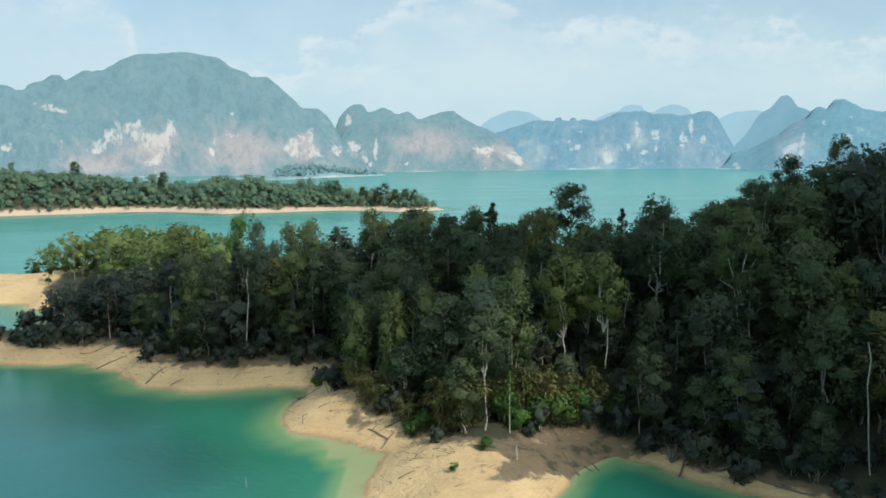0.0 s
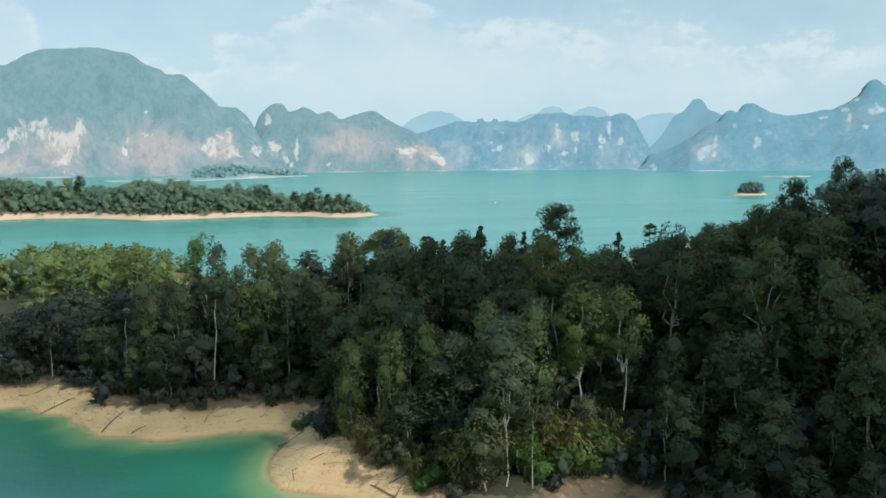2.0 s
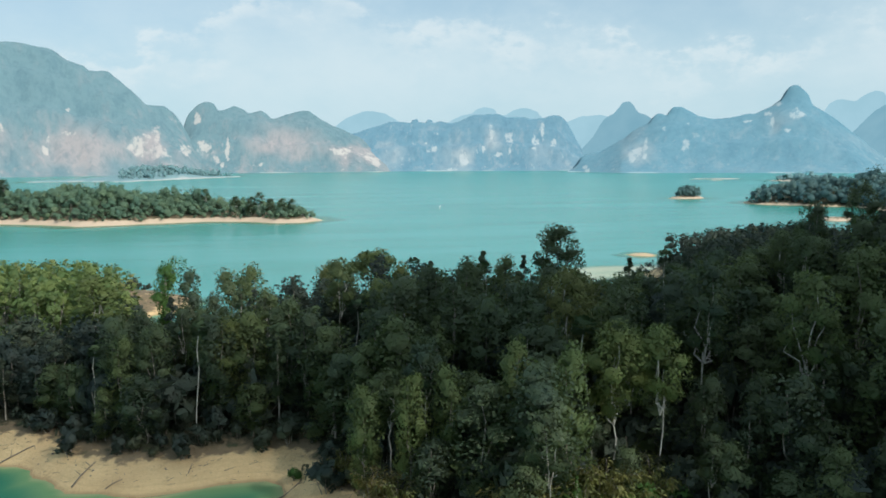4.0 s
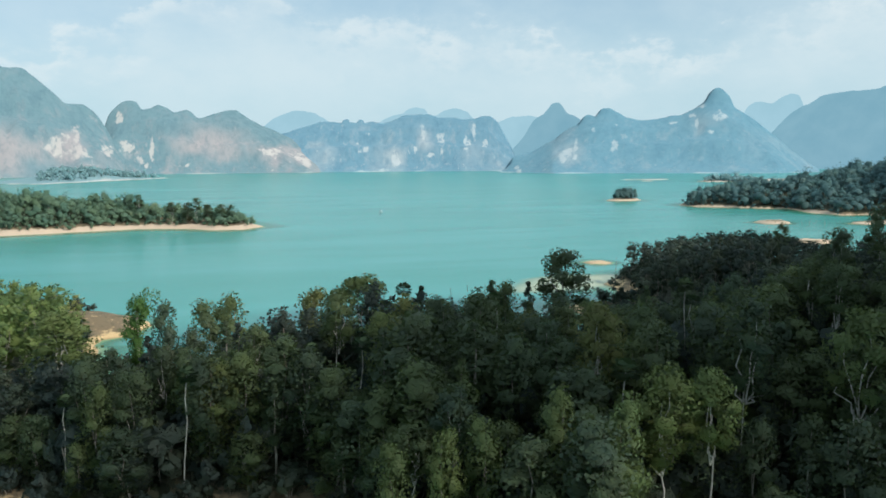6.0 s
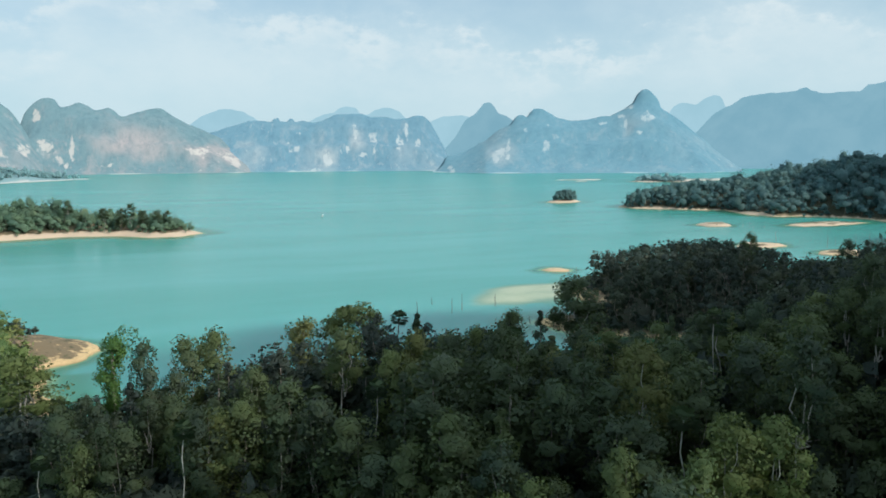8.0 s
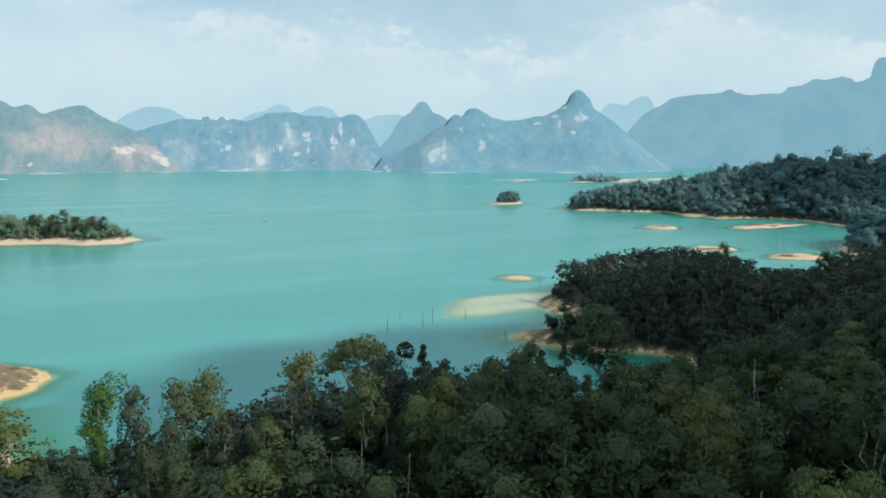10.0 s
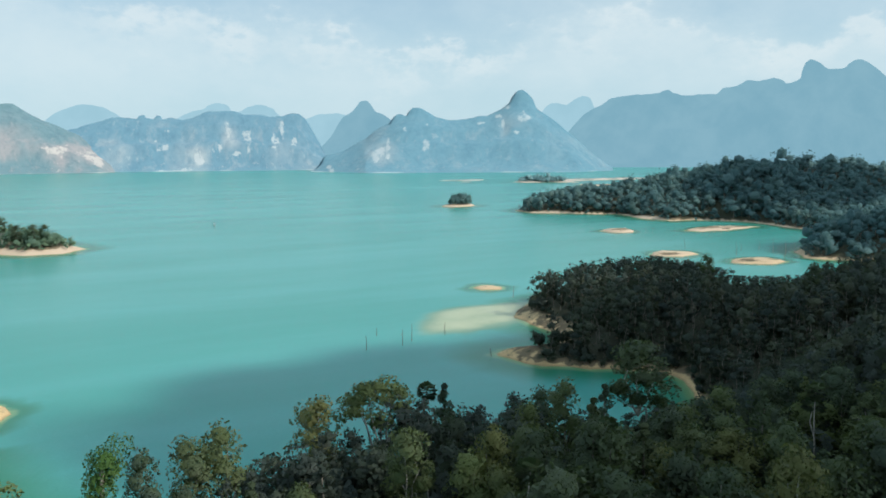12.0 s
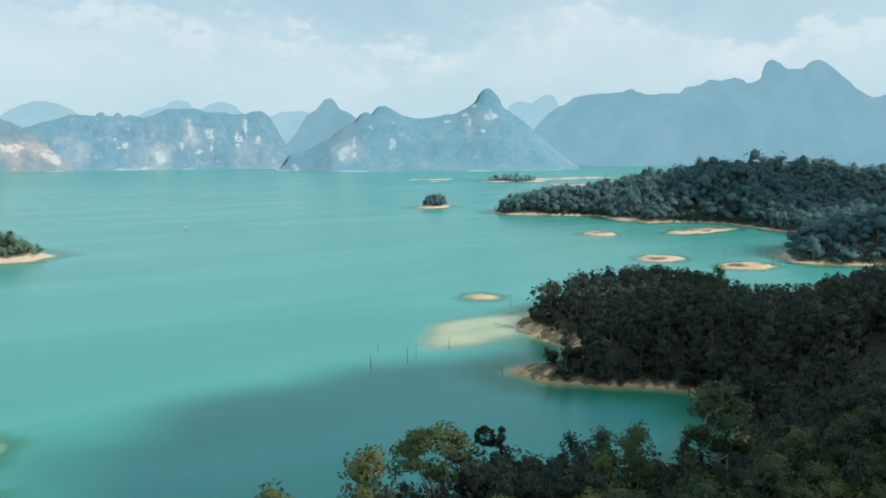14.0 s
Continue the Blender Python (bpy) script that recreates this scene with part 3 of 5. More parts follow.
def mountain(label, dist, crest, mat, foot, seed, relief=1.0, faces=(), scars=()):
    """A karst ridge on an arc round the lake: its crest as (bearing in degrees, height), with rounded wooded domes over steep cliffs."""
    step = 6.0 / dist * 180 / math.pi
    az = np.arange(crest[0][0], crest[-1][0], step)
    h = glide(az, [c[0] for c in crest], [c[1] for c in crest])
    arc = np.radians(az) * dist
    h = np.maximum(h + 2.2 * lattice(arc, arc * 0 + seed * 50, 22, seed) + 1.3 * lattice(arc, arc * 0 + seed * 50, 11, seed + 1), 1)
    v = np.concatenate([np.linspace(-foot, 0, int(foot / 7)), np.linspace(12, 200, 9)])
    A, V = np.meshgrid(arc, v)
    near, mid = smooth(V, -18, 0), smooth(V, -0.7 * foot, -0.08 * foot)
    Hc = blurred(h, 50) * (1 - mid) + blurred(h, 30) * mid
    Hc = Hc * (1 - near) + h * near
    bend = relief * (34 * lattice(A, V, 130, seed + 1) + 16 * lattice(A, V, 50, seed + 2))
    u = (V + bend * np.clip(-V / 60, 0, 1)) / foot
    rise = 0.16 * smooth(u, -1.0, -0.7) + 0.34 * smooth(u, -0.8, -0.5) + 0.30 * smooth(u, -0.5, -0.22) + 0.20 * smooth(u, -0.25, 0.0)
    Z = Hc * np.where(V > 0, 1 - smooth(V, 10, 200), rise)
    bumps = 18 * np.abs(lattice(A, V, 120, seed + 5)) + 13 * np.abs(lattice(A, V, 55, seed + 6)) + 8 * lattice(A, V, 30, seed + 3) + 4 * lattice(A, V, 15, seed + 4)
    bumps = bumps + 26 * np.abs(lattice(A, V * 0.35, 75, seed + 12)) - 12
    Z = Z + relief * smooth(Z, 5, 70) * bumps * np.clip(-V / 90, 0.0, 1)
    top = smooth(V, -40, 0)
    Z = np.where(V < 0, np.minimum(Z, h * top + blurred(h, 25) * (1 - top) - 1.0 + 0.45 * V), Z)
    Z[0], Z[-1] = -2, -3
    rad, ang = dist + V, A / dist
    co = np.stack([rad * np.sin(ang), rad * np.cos(ang), Z], -1).reshape(-1, 3)
    n = len(az)
    kk = np.arange(len(v) * n).reshape(len(v), n)
    quads = np.stack([kk[:-1, :-1], kk[:-1, 1:], kk[1:, 1:], kk[1:, :-1]], -1).reshape(-1, 4)
    me = mesh_from("mountain", co, quads)
    bearing = np.degrees(ang)
    warp_a = 0.45 * lattice(A, Z, 45, seed + 8) + 0.25 * lattice(A, Z, 20, seed + 9)
    warp_z = 26 * lattice(A, Z, 70, seed + 10) + 16 * lattice(A, Z, 30, seed + 11)
    for key, spots_of in (("rock", faces), ("scar", scars)):
        field = np.zeros(Z.shape)
        for at, up, wide, high in spots_of:
            off = ((bearing - at + warp_a * min(wide, 1.2)) / (wide * 1.25)) ** 2 + ((Z - up + warp_z * min(high / 30, 1.2)) / (high * 1.25)) ** 2
            field = np.maximum(field, np.exp(-off ** 1.5) * (V < 0))
        at = me.attributes.new(key, "FLOAT", "POINT")
        at.data.foreach_set("value", field.astype(np.float32).ravel())
    ob = new("mountain", me)
    ob.data.materials.append(mat)
    if mat in (MOUNT_FAR, MOUNT_PALE):
        ob.name = "backdrop"
        return tagged(ob, label, "mountain range", kind="structure")
    return tagged(ob, label, "mountain", "mountains round the lake")


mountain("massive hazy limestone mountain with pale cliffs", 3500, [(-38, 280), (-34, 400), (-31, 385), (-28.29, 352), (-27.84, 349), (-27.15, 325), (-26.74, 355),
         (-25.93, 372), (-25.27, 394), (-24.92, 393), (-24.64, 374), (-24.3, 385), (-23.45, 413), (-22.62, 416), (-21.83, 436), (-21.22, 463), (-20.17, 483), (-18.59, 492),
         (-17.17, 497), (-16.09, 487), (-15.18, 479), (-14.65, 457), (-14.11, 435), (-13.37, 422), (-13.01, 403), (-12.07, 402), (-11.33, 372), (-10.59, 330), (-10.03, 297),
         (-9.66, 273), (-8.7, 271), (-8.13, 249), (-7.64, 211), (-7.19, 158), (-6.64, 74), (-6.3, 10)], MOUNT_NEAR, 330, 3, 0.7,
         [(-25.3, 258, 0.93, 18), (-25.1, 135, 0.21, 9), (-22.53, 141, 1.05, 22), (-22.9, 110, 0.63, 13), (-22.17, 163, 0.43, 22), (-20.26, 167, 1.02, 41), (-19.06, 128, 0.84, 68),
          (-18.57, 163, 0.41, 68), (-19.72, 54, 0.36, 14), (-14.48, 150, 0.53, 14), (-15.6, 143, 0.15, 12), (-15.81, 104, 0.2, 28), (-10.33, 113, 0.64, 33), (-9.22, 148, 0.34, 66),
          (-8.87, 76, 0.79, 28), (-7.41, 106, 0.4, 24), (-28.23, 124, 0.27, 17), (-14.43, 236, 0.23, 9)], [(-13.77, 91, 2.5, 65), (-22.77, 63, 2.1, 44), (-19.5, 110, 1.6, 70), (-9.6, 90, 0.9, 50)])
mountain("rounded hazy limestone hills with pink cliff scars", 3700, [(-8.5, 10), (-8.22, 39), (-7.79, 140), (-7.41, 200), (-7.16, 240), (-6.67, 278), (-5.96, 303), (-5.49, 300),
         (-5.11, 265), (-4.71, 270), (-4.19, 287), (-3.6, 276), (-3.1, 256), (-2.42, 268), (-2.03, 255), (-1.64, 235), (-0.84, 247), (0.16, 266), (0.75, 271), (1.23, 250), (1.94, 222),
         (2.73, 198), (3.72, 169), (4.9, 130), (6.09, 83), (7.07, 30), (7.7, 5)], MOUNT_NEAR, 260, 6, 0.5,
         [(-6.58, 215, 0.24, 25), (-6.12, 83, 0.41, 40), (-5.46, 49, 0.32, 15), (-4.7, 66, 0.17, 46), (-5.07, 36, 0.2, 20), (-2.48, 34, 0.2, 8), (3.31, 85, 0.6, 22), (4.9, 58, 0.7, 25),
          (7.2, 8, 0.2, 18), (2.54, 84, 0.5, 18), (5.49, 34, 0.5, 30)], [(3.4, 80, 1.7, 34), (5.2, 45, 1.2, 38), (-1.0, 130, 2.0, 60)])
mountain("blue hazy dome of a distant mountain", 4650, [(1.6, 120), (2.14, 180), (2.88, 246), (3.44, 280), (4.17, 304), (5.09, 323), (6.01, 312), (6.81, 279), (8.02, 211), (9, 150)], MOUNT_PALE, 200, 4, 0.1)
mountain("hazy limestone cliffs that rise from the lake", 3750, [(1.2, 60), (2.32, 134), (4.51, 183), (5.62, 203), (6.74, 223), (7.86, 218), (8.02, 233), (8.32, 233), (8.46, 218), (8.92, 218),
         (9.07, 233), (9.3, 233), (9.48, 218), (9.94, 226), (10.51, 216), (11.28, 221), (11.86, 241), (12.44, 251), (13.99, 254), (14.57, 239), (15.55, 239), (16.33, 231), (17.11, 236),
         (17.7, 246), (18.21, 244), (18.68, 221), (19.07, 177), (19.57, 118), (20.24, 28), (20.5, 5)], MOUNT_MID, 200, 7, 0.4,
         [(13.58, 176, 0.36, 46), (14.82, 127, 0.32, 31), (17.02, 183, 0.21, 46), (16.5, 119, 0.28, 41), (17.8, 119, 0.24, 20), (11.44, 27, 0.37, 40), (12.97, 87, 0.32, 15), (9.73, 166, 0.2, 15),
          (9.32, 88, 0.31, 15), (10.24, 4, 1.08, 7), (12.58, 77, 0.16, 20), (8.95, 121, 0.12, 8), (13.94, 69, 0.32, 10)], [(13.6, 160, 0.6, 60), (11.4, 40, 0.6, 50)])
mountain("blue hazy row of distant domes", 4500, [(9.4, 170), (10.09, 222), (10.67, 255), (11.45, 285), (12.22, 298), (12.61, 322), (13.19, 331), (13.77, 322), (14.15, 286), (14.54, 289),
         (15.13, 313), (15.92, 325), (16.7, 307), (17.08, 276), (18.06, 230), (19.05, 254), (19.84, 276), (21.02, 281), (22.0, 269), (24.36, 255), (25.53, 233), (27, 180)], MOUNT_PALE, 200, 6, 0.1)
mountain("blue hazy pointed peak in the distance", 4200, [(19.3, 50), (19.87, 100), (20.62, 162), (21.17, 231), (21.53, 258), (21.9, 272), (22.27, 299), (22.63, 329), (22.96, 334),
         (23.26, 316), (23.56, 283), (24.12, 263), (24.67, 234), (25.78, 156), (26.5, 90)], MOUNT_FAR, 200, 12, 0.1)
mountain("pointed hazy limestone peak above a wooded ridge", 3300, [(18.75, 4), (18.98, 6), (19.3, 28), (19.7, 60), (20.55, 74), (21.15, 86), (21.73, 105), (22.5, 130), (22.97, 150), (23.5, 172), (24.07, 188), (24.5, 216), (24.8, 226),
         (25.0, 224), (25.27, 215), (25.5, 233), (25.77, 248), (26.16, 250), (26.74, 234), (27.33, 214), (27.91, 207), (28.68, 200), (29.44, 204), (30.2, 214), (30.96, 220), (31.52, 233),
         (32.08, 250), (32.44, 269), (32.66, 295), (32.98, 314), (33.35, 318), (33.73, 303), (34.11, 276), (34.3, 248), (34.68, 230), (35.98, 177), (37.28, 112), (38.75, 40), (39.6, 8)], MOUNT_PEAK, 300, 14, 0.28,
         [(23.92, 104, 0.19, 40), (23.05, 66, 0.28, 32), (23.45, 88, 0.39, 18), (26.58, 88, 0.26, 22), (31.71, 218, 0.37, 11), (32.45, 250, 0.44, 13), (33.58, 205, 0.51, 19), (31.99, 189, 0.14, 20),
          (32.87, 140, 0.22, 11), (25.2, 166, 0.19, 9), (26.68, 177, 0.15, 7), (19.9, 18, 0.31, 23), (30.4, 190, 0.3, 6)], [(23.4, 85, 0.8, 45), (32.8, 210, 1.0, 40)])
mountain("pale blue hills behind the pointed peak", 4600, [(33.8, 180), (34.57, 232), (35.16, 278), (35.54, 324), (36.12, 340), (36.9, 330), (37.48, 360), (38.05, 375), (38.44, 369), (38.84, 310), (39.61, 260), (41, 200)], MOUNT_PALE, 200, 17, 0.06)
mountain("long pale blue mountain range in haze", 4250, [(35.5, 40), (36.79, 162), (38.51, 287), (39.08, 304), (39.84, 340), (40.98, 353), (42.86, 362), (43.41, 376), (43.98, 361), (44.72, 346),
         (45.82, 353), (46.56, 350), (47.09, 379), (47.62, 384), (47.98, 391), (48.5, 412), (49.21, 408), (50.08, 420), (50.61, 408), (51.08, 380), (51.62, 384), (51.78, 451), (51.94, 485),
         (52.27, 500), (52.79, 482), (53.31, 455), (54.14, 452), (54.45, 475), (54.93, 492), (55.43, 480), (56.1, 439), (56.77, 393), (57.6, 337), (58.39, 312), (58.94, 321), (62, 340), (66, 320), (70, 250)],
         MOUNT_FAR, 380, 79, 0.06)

# ---- trees ----
RNG = np.random.default_rng(7)
OCTA = np.array([(1, 0, 0), (-1, 0, 0), (0, 1, 0), (0, -1, 0), (0, 0, 1), (0, 0, -1)], float)
OCTA_F = [(0, 2, 4), (2, 1, 4), (1, 3, 4), (3, 0, 4), (2, 0, 5), (1, 2, 5), (3, 1, 5), (0, 3, 5)]


def ball(level):
    """A small round lump as triangles."""
    v, f = OCTA.copy(), list(OCTA_F)
    for _ in range(level):
        v, out, seen = list(v), [], {}

        def half(a, b):
            key = (min(a, b), max(a, b))
            if key not in seen:
                p = v[a] + v[b]
                seen[key] = len(v)
                v.append(p / np.linalg.norm(p))
            return seen[key]
        for a, b, c in f:
            ab, bc, ca = half(a, b), half(b, c), half(c, a)
            out += [(a, ab, ca), (ab, b, bc), (ca, bc, c), (ab, bc, ca)]
        v, f = np.array(v), out
    return np.array(v), np.array(f)


BALL = ball(1)


def tube(points, radii, sides=6):
    """A tapered limb along points: vertices and quads."""
    p = np.array(points, float)
    ring = np.linspace(0, 2 * np.pi, sides, endpoint=False)
    co, fa, no = [], [], []
    for k in range(len(p)):
        d = p[min(k + 1, len(p) - 1)] - p[max(k - 1, 0)]
        d /= np.linalg.norm(d) + 1e-9
        a = np.cross(d, (0.3, 1, 0.1))
        a /= np.linalg.norm(a) + 1e-9
        b = np.cross(d, a)
        out = np.cos(ring)[:, None] * a + np.sin(ring)[:, None] * b
        co.append(p[k] + radii[k] * out)
        no.append(out)
        if k:
            for s in range(sides):
                t = (s + 1) % sides
                fa.append(((k - 1) * sides + s, (k - 1) * sides + t, k * sides + t, k * sides + s))
    return np.concatenate(co), np.array(fa), np.concatenate(no)


def join(parts):
    co, fa, no, at = [], [], [], 0
    for c, f, n in parts:
        co.append(c)
        fa.append(f + at)
        no.append(n)
        at += len(c)
    return np.concatenate(co), np.concatenate(fa), np.concatenate(no)


def foliage(puffs, leaves, size, rng, lump=0.66):
    """Leaf sprays round lumps: (centre, radii) puffs; returns quads (the lumps' triangles repeat a corner)."""
    parts = []
    middle = np.mean([c for c, _ in puffs], 0)
    for k, (c, r) in enumerate(puffs):
        c, r = np.array(c, float), np.array(r, float)
        v, f = BALL
        bump = 1 + 0.14 * rng.standard_normal((len(v), 1))
        if k % 2 == 0:
            out = v * 0.4 + 0.95 * (c + v * r - middle) / (np.linalg.norm(c + v * r - middle, axis=1, keepdims=True) + 1e-9)
            parts.append((c + v * r * lump * bump, np.concatenate([f, f[:, 2:]], 1), out / np.linalg.norm(out, axis=1, keepdims=True)))
        n = leaves
        u = rng.standard_normal((n, 3))
        u[:, 2] = u[:, 2] * 0.9 + 0.25
        u /= np.linalg.norm(u, axis=1, keepdims=True)
        at = c + u * r * (0.7 + 0.46 * rng.uniform(0, 1, (n, 1)))
        nor = u + 0.75 * rng.standard_normal((n, 3)) + (0, 0, 0.1)
        nor *= np.where((nor * u).sum(1, keepdims=True) < 0, -1, 1)
        nor /= np.linalg.norm(nor, axis=1, keepdims=True)
        a = np.cross(nor, rng.standard_normal((n, 3)))
        a /= np.linalg.norm(a, axis=1, keepdims=True) + 1e-9
        b = np.cross(nor, a)
        s = size * rng.uniform(0.55, 1.25, (n, 1))
        quad = np.stack([at - a * s * 0.5, at + b * s * 0.36, at + a * s * 0.55 - nor * s * 0.12, at - b * s * 0.36], 1).reshape(-1, 3)
        turned = (np.cross(quad[1::4] - quad[0::4], quad[3::4] - quad[0::4]) * nor).sum(1) < 0
        order = np.arange(4 * n).reshape(n, 4)
        order[turned] = order[turned][:, ::-1]
        away = at - middle
        away /= np.linalg.norm(away, axis=1, keepdims=True) + 1e-9
        shade = 0.4 * u + 0.95 * away + 0.2 * nor
        shade /= np.linalg.norm(shade, axis=1, keepdims=True)
        parts.append((quad, order, np.repeat(shade, 4, 0)))
    return join(parts)


def wander(base, top, rng, amount, steps=5):
    base, top = np.array(base, float), np.array(top, float)
    pts = [base + (top - base) * k / steps for k in range(steps + 1)]
    for p in pts[1:-1]:
        p[:2] += amount * rng.standard_normal(2)
    return pts


def fronds(head, rng):
    """The round head of a fan palm: stalks that end in fans of narrow blades."""
    co, no = [], []
    for k in range(24):
        lift, a = 1 - 1.55 * (k + 0.5) / 24, k * 2.4
        flat = math.sqrt(max(1 - lift * lift, 0.02))
        d = np.array((flat * math.cos(a), flat * math.sin(a), lift))
        side = np.cross(d, (0, 0, 1))
        side /= np.linalg.norm(side) + 1e-9
        hub = head + d * rng.uniform(0.65, 0.9)
        co += [head - side * 0.025, head + side * 0.025, hub + side * 0.025, hub - side * 0.025]
        for turn in (-1.1, -0.55, 0.0, 0.55, 1.1):
            way = d * math.cos(turn) + side * math.sin(turn)
            across = np.cross(way, np.cross(d, side)) * 0.24
            tip = hub + way * rng.uniform(0.75, 1.0) - (0, 0, 0.12)
            co += [hub, hub + way * 0.5 + across, tip, hub + way * 0.5 - across]
        no += [d] * 24
    return np.array(co), np.arange(len(co)).reshape(-1, 4), np.array(no)


def tree_shape(kind, seed, leaves, size, many=17, sides=6):
    """Arrays for the trunk and the crown of one tree; its top is at the returned height."""
    rng = np.random.default_rng(seed)
    limbs, puffs = [], []

    def limb(a, b, r0, r1, bend=0.25, steps=4):
        pts = wander(a, b, rng, bend, steps)
        limbs.append(tube(pts, np.linspace(r0, r1, len(pts)), sides))
        return pts
    if kind == "broadleaf_tree":
        top = rng.uniform(17, 21)
        fork = top * rng.uniform(0.22, 0.34)
        limb((0, 0, -1.5), (rng.normal(0, 0.4), rng.normal(0, 0.4), fork), 0.19, 0.13)
        for k in range(many):
            a = k * 2.4 + rng.uniform(-0.5, 0.5)
            lift = k / (many - 1)
            rad = 2.6 * math.sin(math.pi * (0.24 + 0.66 * lift)) * rng.uniform(0.7, 1.1)
            c = (rad * math.cos(a), rad * math.sin(a), fork - 2.0 + (top - fork + 0.6) * lift)
            r = rng.uniform(1.5, 2.5)
            puffs.append((c, (r, r, r * rng.uniform(0.8, 1.15))))
            if k % 5 == 0:
                limb((0, 0, fork - 1), (c[0] * 0.7, c[1] * 0.8, c[2]), 0.14, 0.04)
    elif kind == "tall_tree":
        top = rng.uniform(25, 29)
        fork = top * rng.uniform(0.42, 0.56)
        limb((0, 0, -1.5), (rng.normal(0, 0.5), rng.normal(0, 0.5), fork), 0.18, 0.11)
        for k in range(many + 1):
            a = k * 2.4 + rng.uniform(-0.4, 0.4)
            lift = k / many
            rad = 3.1 * math.sin(math.pi * (0.3 + 0.6 * lift)) * rng.uniform(0.5, 1.2)
            c = (rad * math.cos(a), rad * math.sin(a), fork + 1.2 + (top - fork - 2.3) * lift)
            r = rng.uniform(1.3, 2.2)
            puffs.append((c, (r, r, r * rng.uniform(0.7, 1.0))))
            if k % 4 == 0:
                limb((0, 0, fork - 1.5), (c[0] * 0.9, c[1] * 0.9, c[2] - 0.3), 0.15, 0.05, 0.4)
    elif kind == "umbrella_tree":
        top = 24.0
        fork = 10.0
        limb((0, 0, -1.5), (0.3, 0.2, fork), 0.3, 0.2)
        for k in range(26):
            a, q = k * 2.4, math.sqrt((k + 0.5) / 26)
            c = (5.2 * q * math.cos(a), 5.2 * q * math.sin(a), top - 1.4 - 5.5 * q ** 2.2 * rng.uniform(0.7, 1.2) - (6.0 if k % 5 == 4 else 0.0))
            r = rng.uniform(1.1, 1.7)
            puffs.append((c, (r, r, r * 0.8)))
            if k % 3 == 0:
                limb((0, 0, fork - 0.5), (c[0] * 0.8, c[1] * 0.8, c[2] - 0.5), 0.15, 0.05, 0.4)
    elif kind == "fan_palm":
        top = rng.uniform(17, 19)
        limb((0, 0, -1.5), (rng.normal(0, 0.5), rng.normal(0, 0.5), top - 1.6), 0.10, 0.07, 0.2, 6)
        return join(limbs), fronds(np.array(limbs[0][0][-6:]).mean(0), rng), top
    elif kind in ("conical_tree", "young_tree"):
        top = rng.uniform(20, 23)
        limb((0, 0, -1.5), (0, 0, top - 1), 0.3, 0.06, 0.15, 6)
        for k in range(13):
            lift = k / 12
            a = k * 2.4
            rad = 3.0 * (1 - lift) ** 0.9 * rng.uniform(0.7, 1.1)
            c = (rad * math.cos(a), rad * math.sin(a), top * (0.34 + 0.62 * lift))
            r = 0.45 + 1.55 * (1 - lift)
            puffs.append((c, (r, r, r)))
    elif kind == "vine_tree":
        top = 24.0
        limb((0, 0, -1.5), (0.4, 0, top - 3), 0.4, 0.25)
        for k in range(24):
            lift = k / 23
            a = k * 2.2
            rad = rng.uniform(0.1, 0.5) if lift < 0.68 else 1.5 * rng.uniform(0.4, 1.1)
            c = (rad * math.cos(a) + 5.0 * max(lift - 0.72, 0), rad * math.sin(a), 2.5 + (top - 4) * lift)
            r = rng.uniform(1.0, 1.3) if lift < 0.68 else rng.uniform(1.4, 1.9)
            puffs.append((c, (r, r, r * 1.2 if lift < 0.68 else r * 0.95)))
    elif kind == "bamboo":
        top = 9.0
        co, no = [], []
        for k in range(22):
            a = k * 2.4 + rng.uniform(-0.4, 0.4)
            high, out = rng.uniform(5.5, 9.0), rng.uniform(1.2, 4.2)
            foot = np.array((1.9 * rng.uniform() * math.cos(a), 1.9 * rng.uniform() * math.sin(a), -0.4))
            way = np.array((math.cos(a), math.sin(a), 0.0))
            arc = [foot + way * out * u ** 2.4 + (0, 0, high * math.sin(1.75 * u) / math.sin(1.57)) for u in np.linspace(0, 1, 7)]
            limbs.append(tube(arc, np.linspace(0.06, 0.015, 7), 4))
            for _ in range(96):
                u = rng.uniform(0.04, 1.0)
                i = min(int(u * 6), 5)
                p = arc[i] + (arc[i + 1] - arc[i]) * (u * 6 - i)
                side = rng.standard_normal(3) * (1, 1, 0.5)
                side /= np.linalg.norm(side)
                at = p + side * rng.uniform(0.1, 0.75)
                tip = at + side * rng.uniform(0.35, 0.8) + way * 0.25 - (0, 0, rng.uniform(0.15, 0.6))
                across = np.cross(tip - at, rng.standard_normal(3))
                across *= 0.105 / (np.linalg.norm(across) + 1e-9)
                half = (at + tip) / 2 + (0, 0, 0.05)
                co += [at, half + across, tip, half - across]
                shade = side + 0.6 * way + (0, 0, 0.6)
                no += [shade / np.linalg.norm(shade)] * 4
        return join(limbs), (np.array(co), np.arange(len(co)).reshape(-1, 4), np.array(no)), top
    else:   # bushes
        top = 5.0
        for k in range(7):
            a = k * 2.4
            rad = 1.5 * rng.uniform(0.2, 1.1)
            c = (rad * math.cos(a), rad * math.sin(a), rng.uniform(0.9, 3.9))
            r = rng.uniform(1.0, 1.5)
            puffs.append((c, (r, r, r * 1.1)))
            limb((0.3 * rad * math.cos(a), 0.3 * rad * math.sin(a), -0.5), c, 0.07, 0.03, 0.1, 2)
    return join(limbs), foliage(puffs, leaves, size, rng), top


PROTO = {}


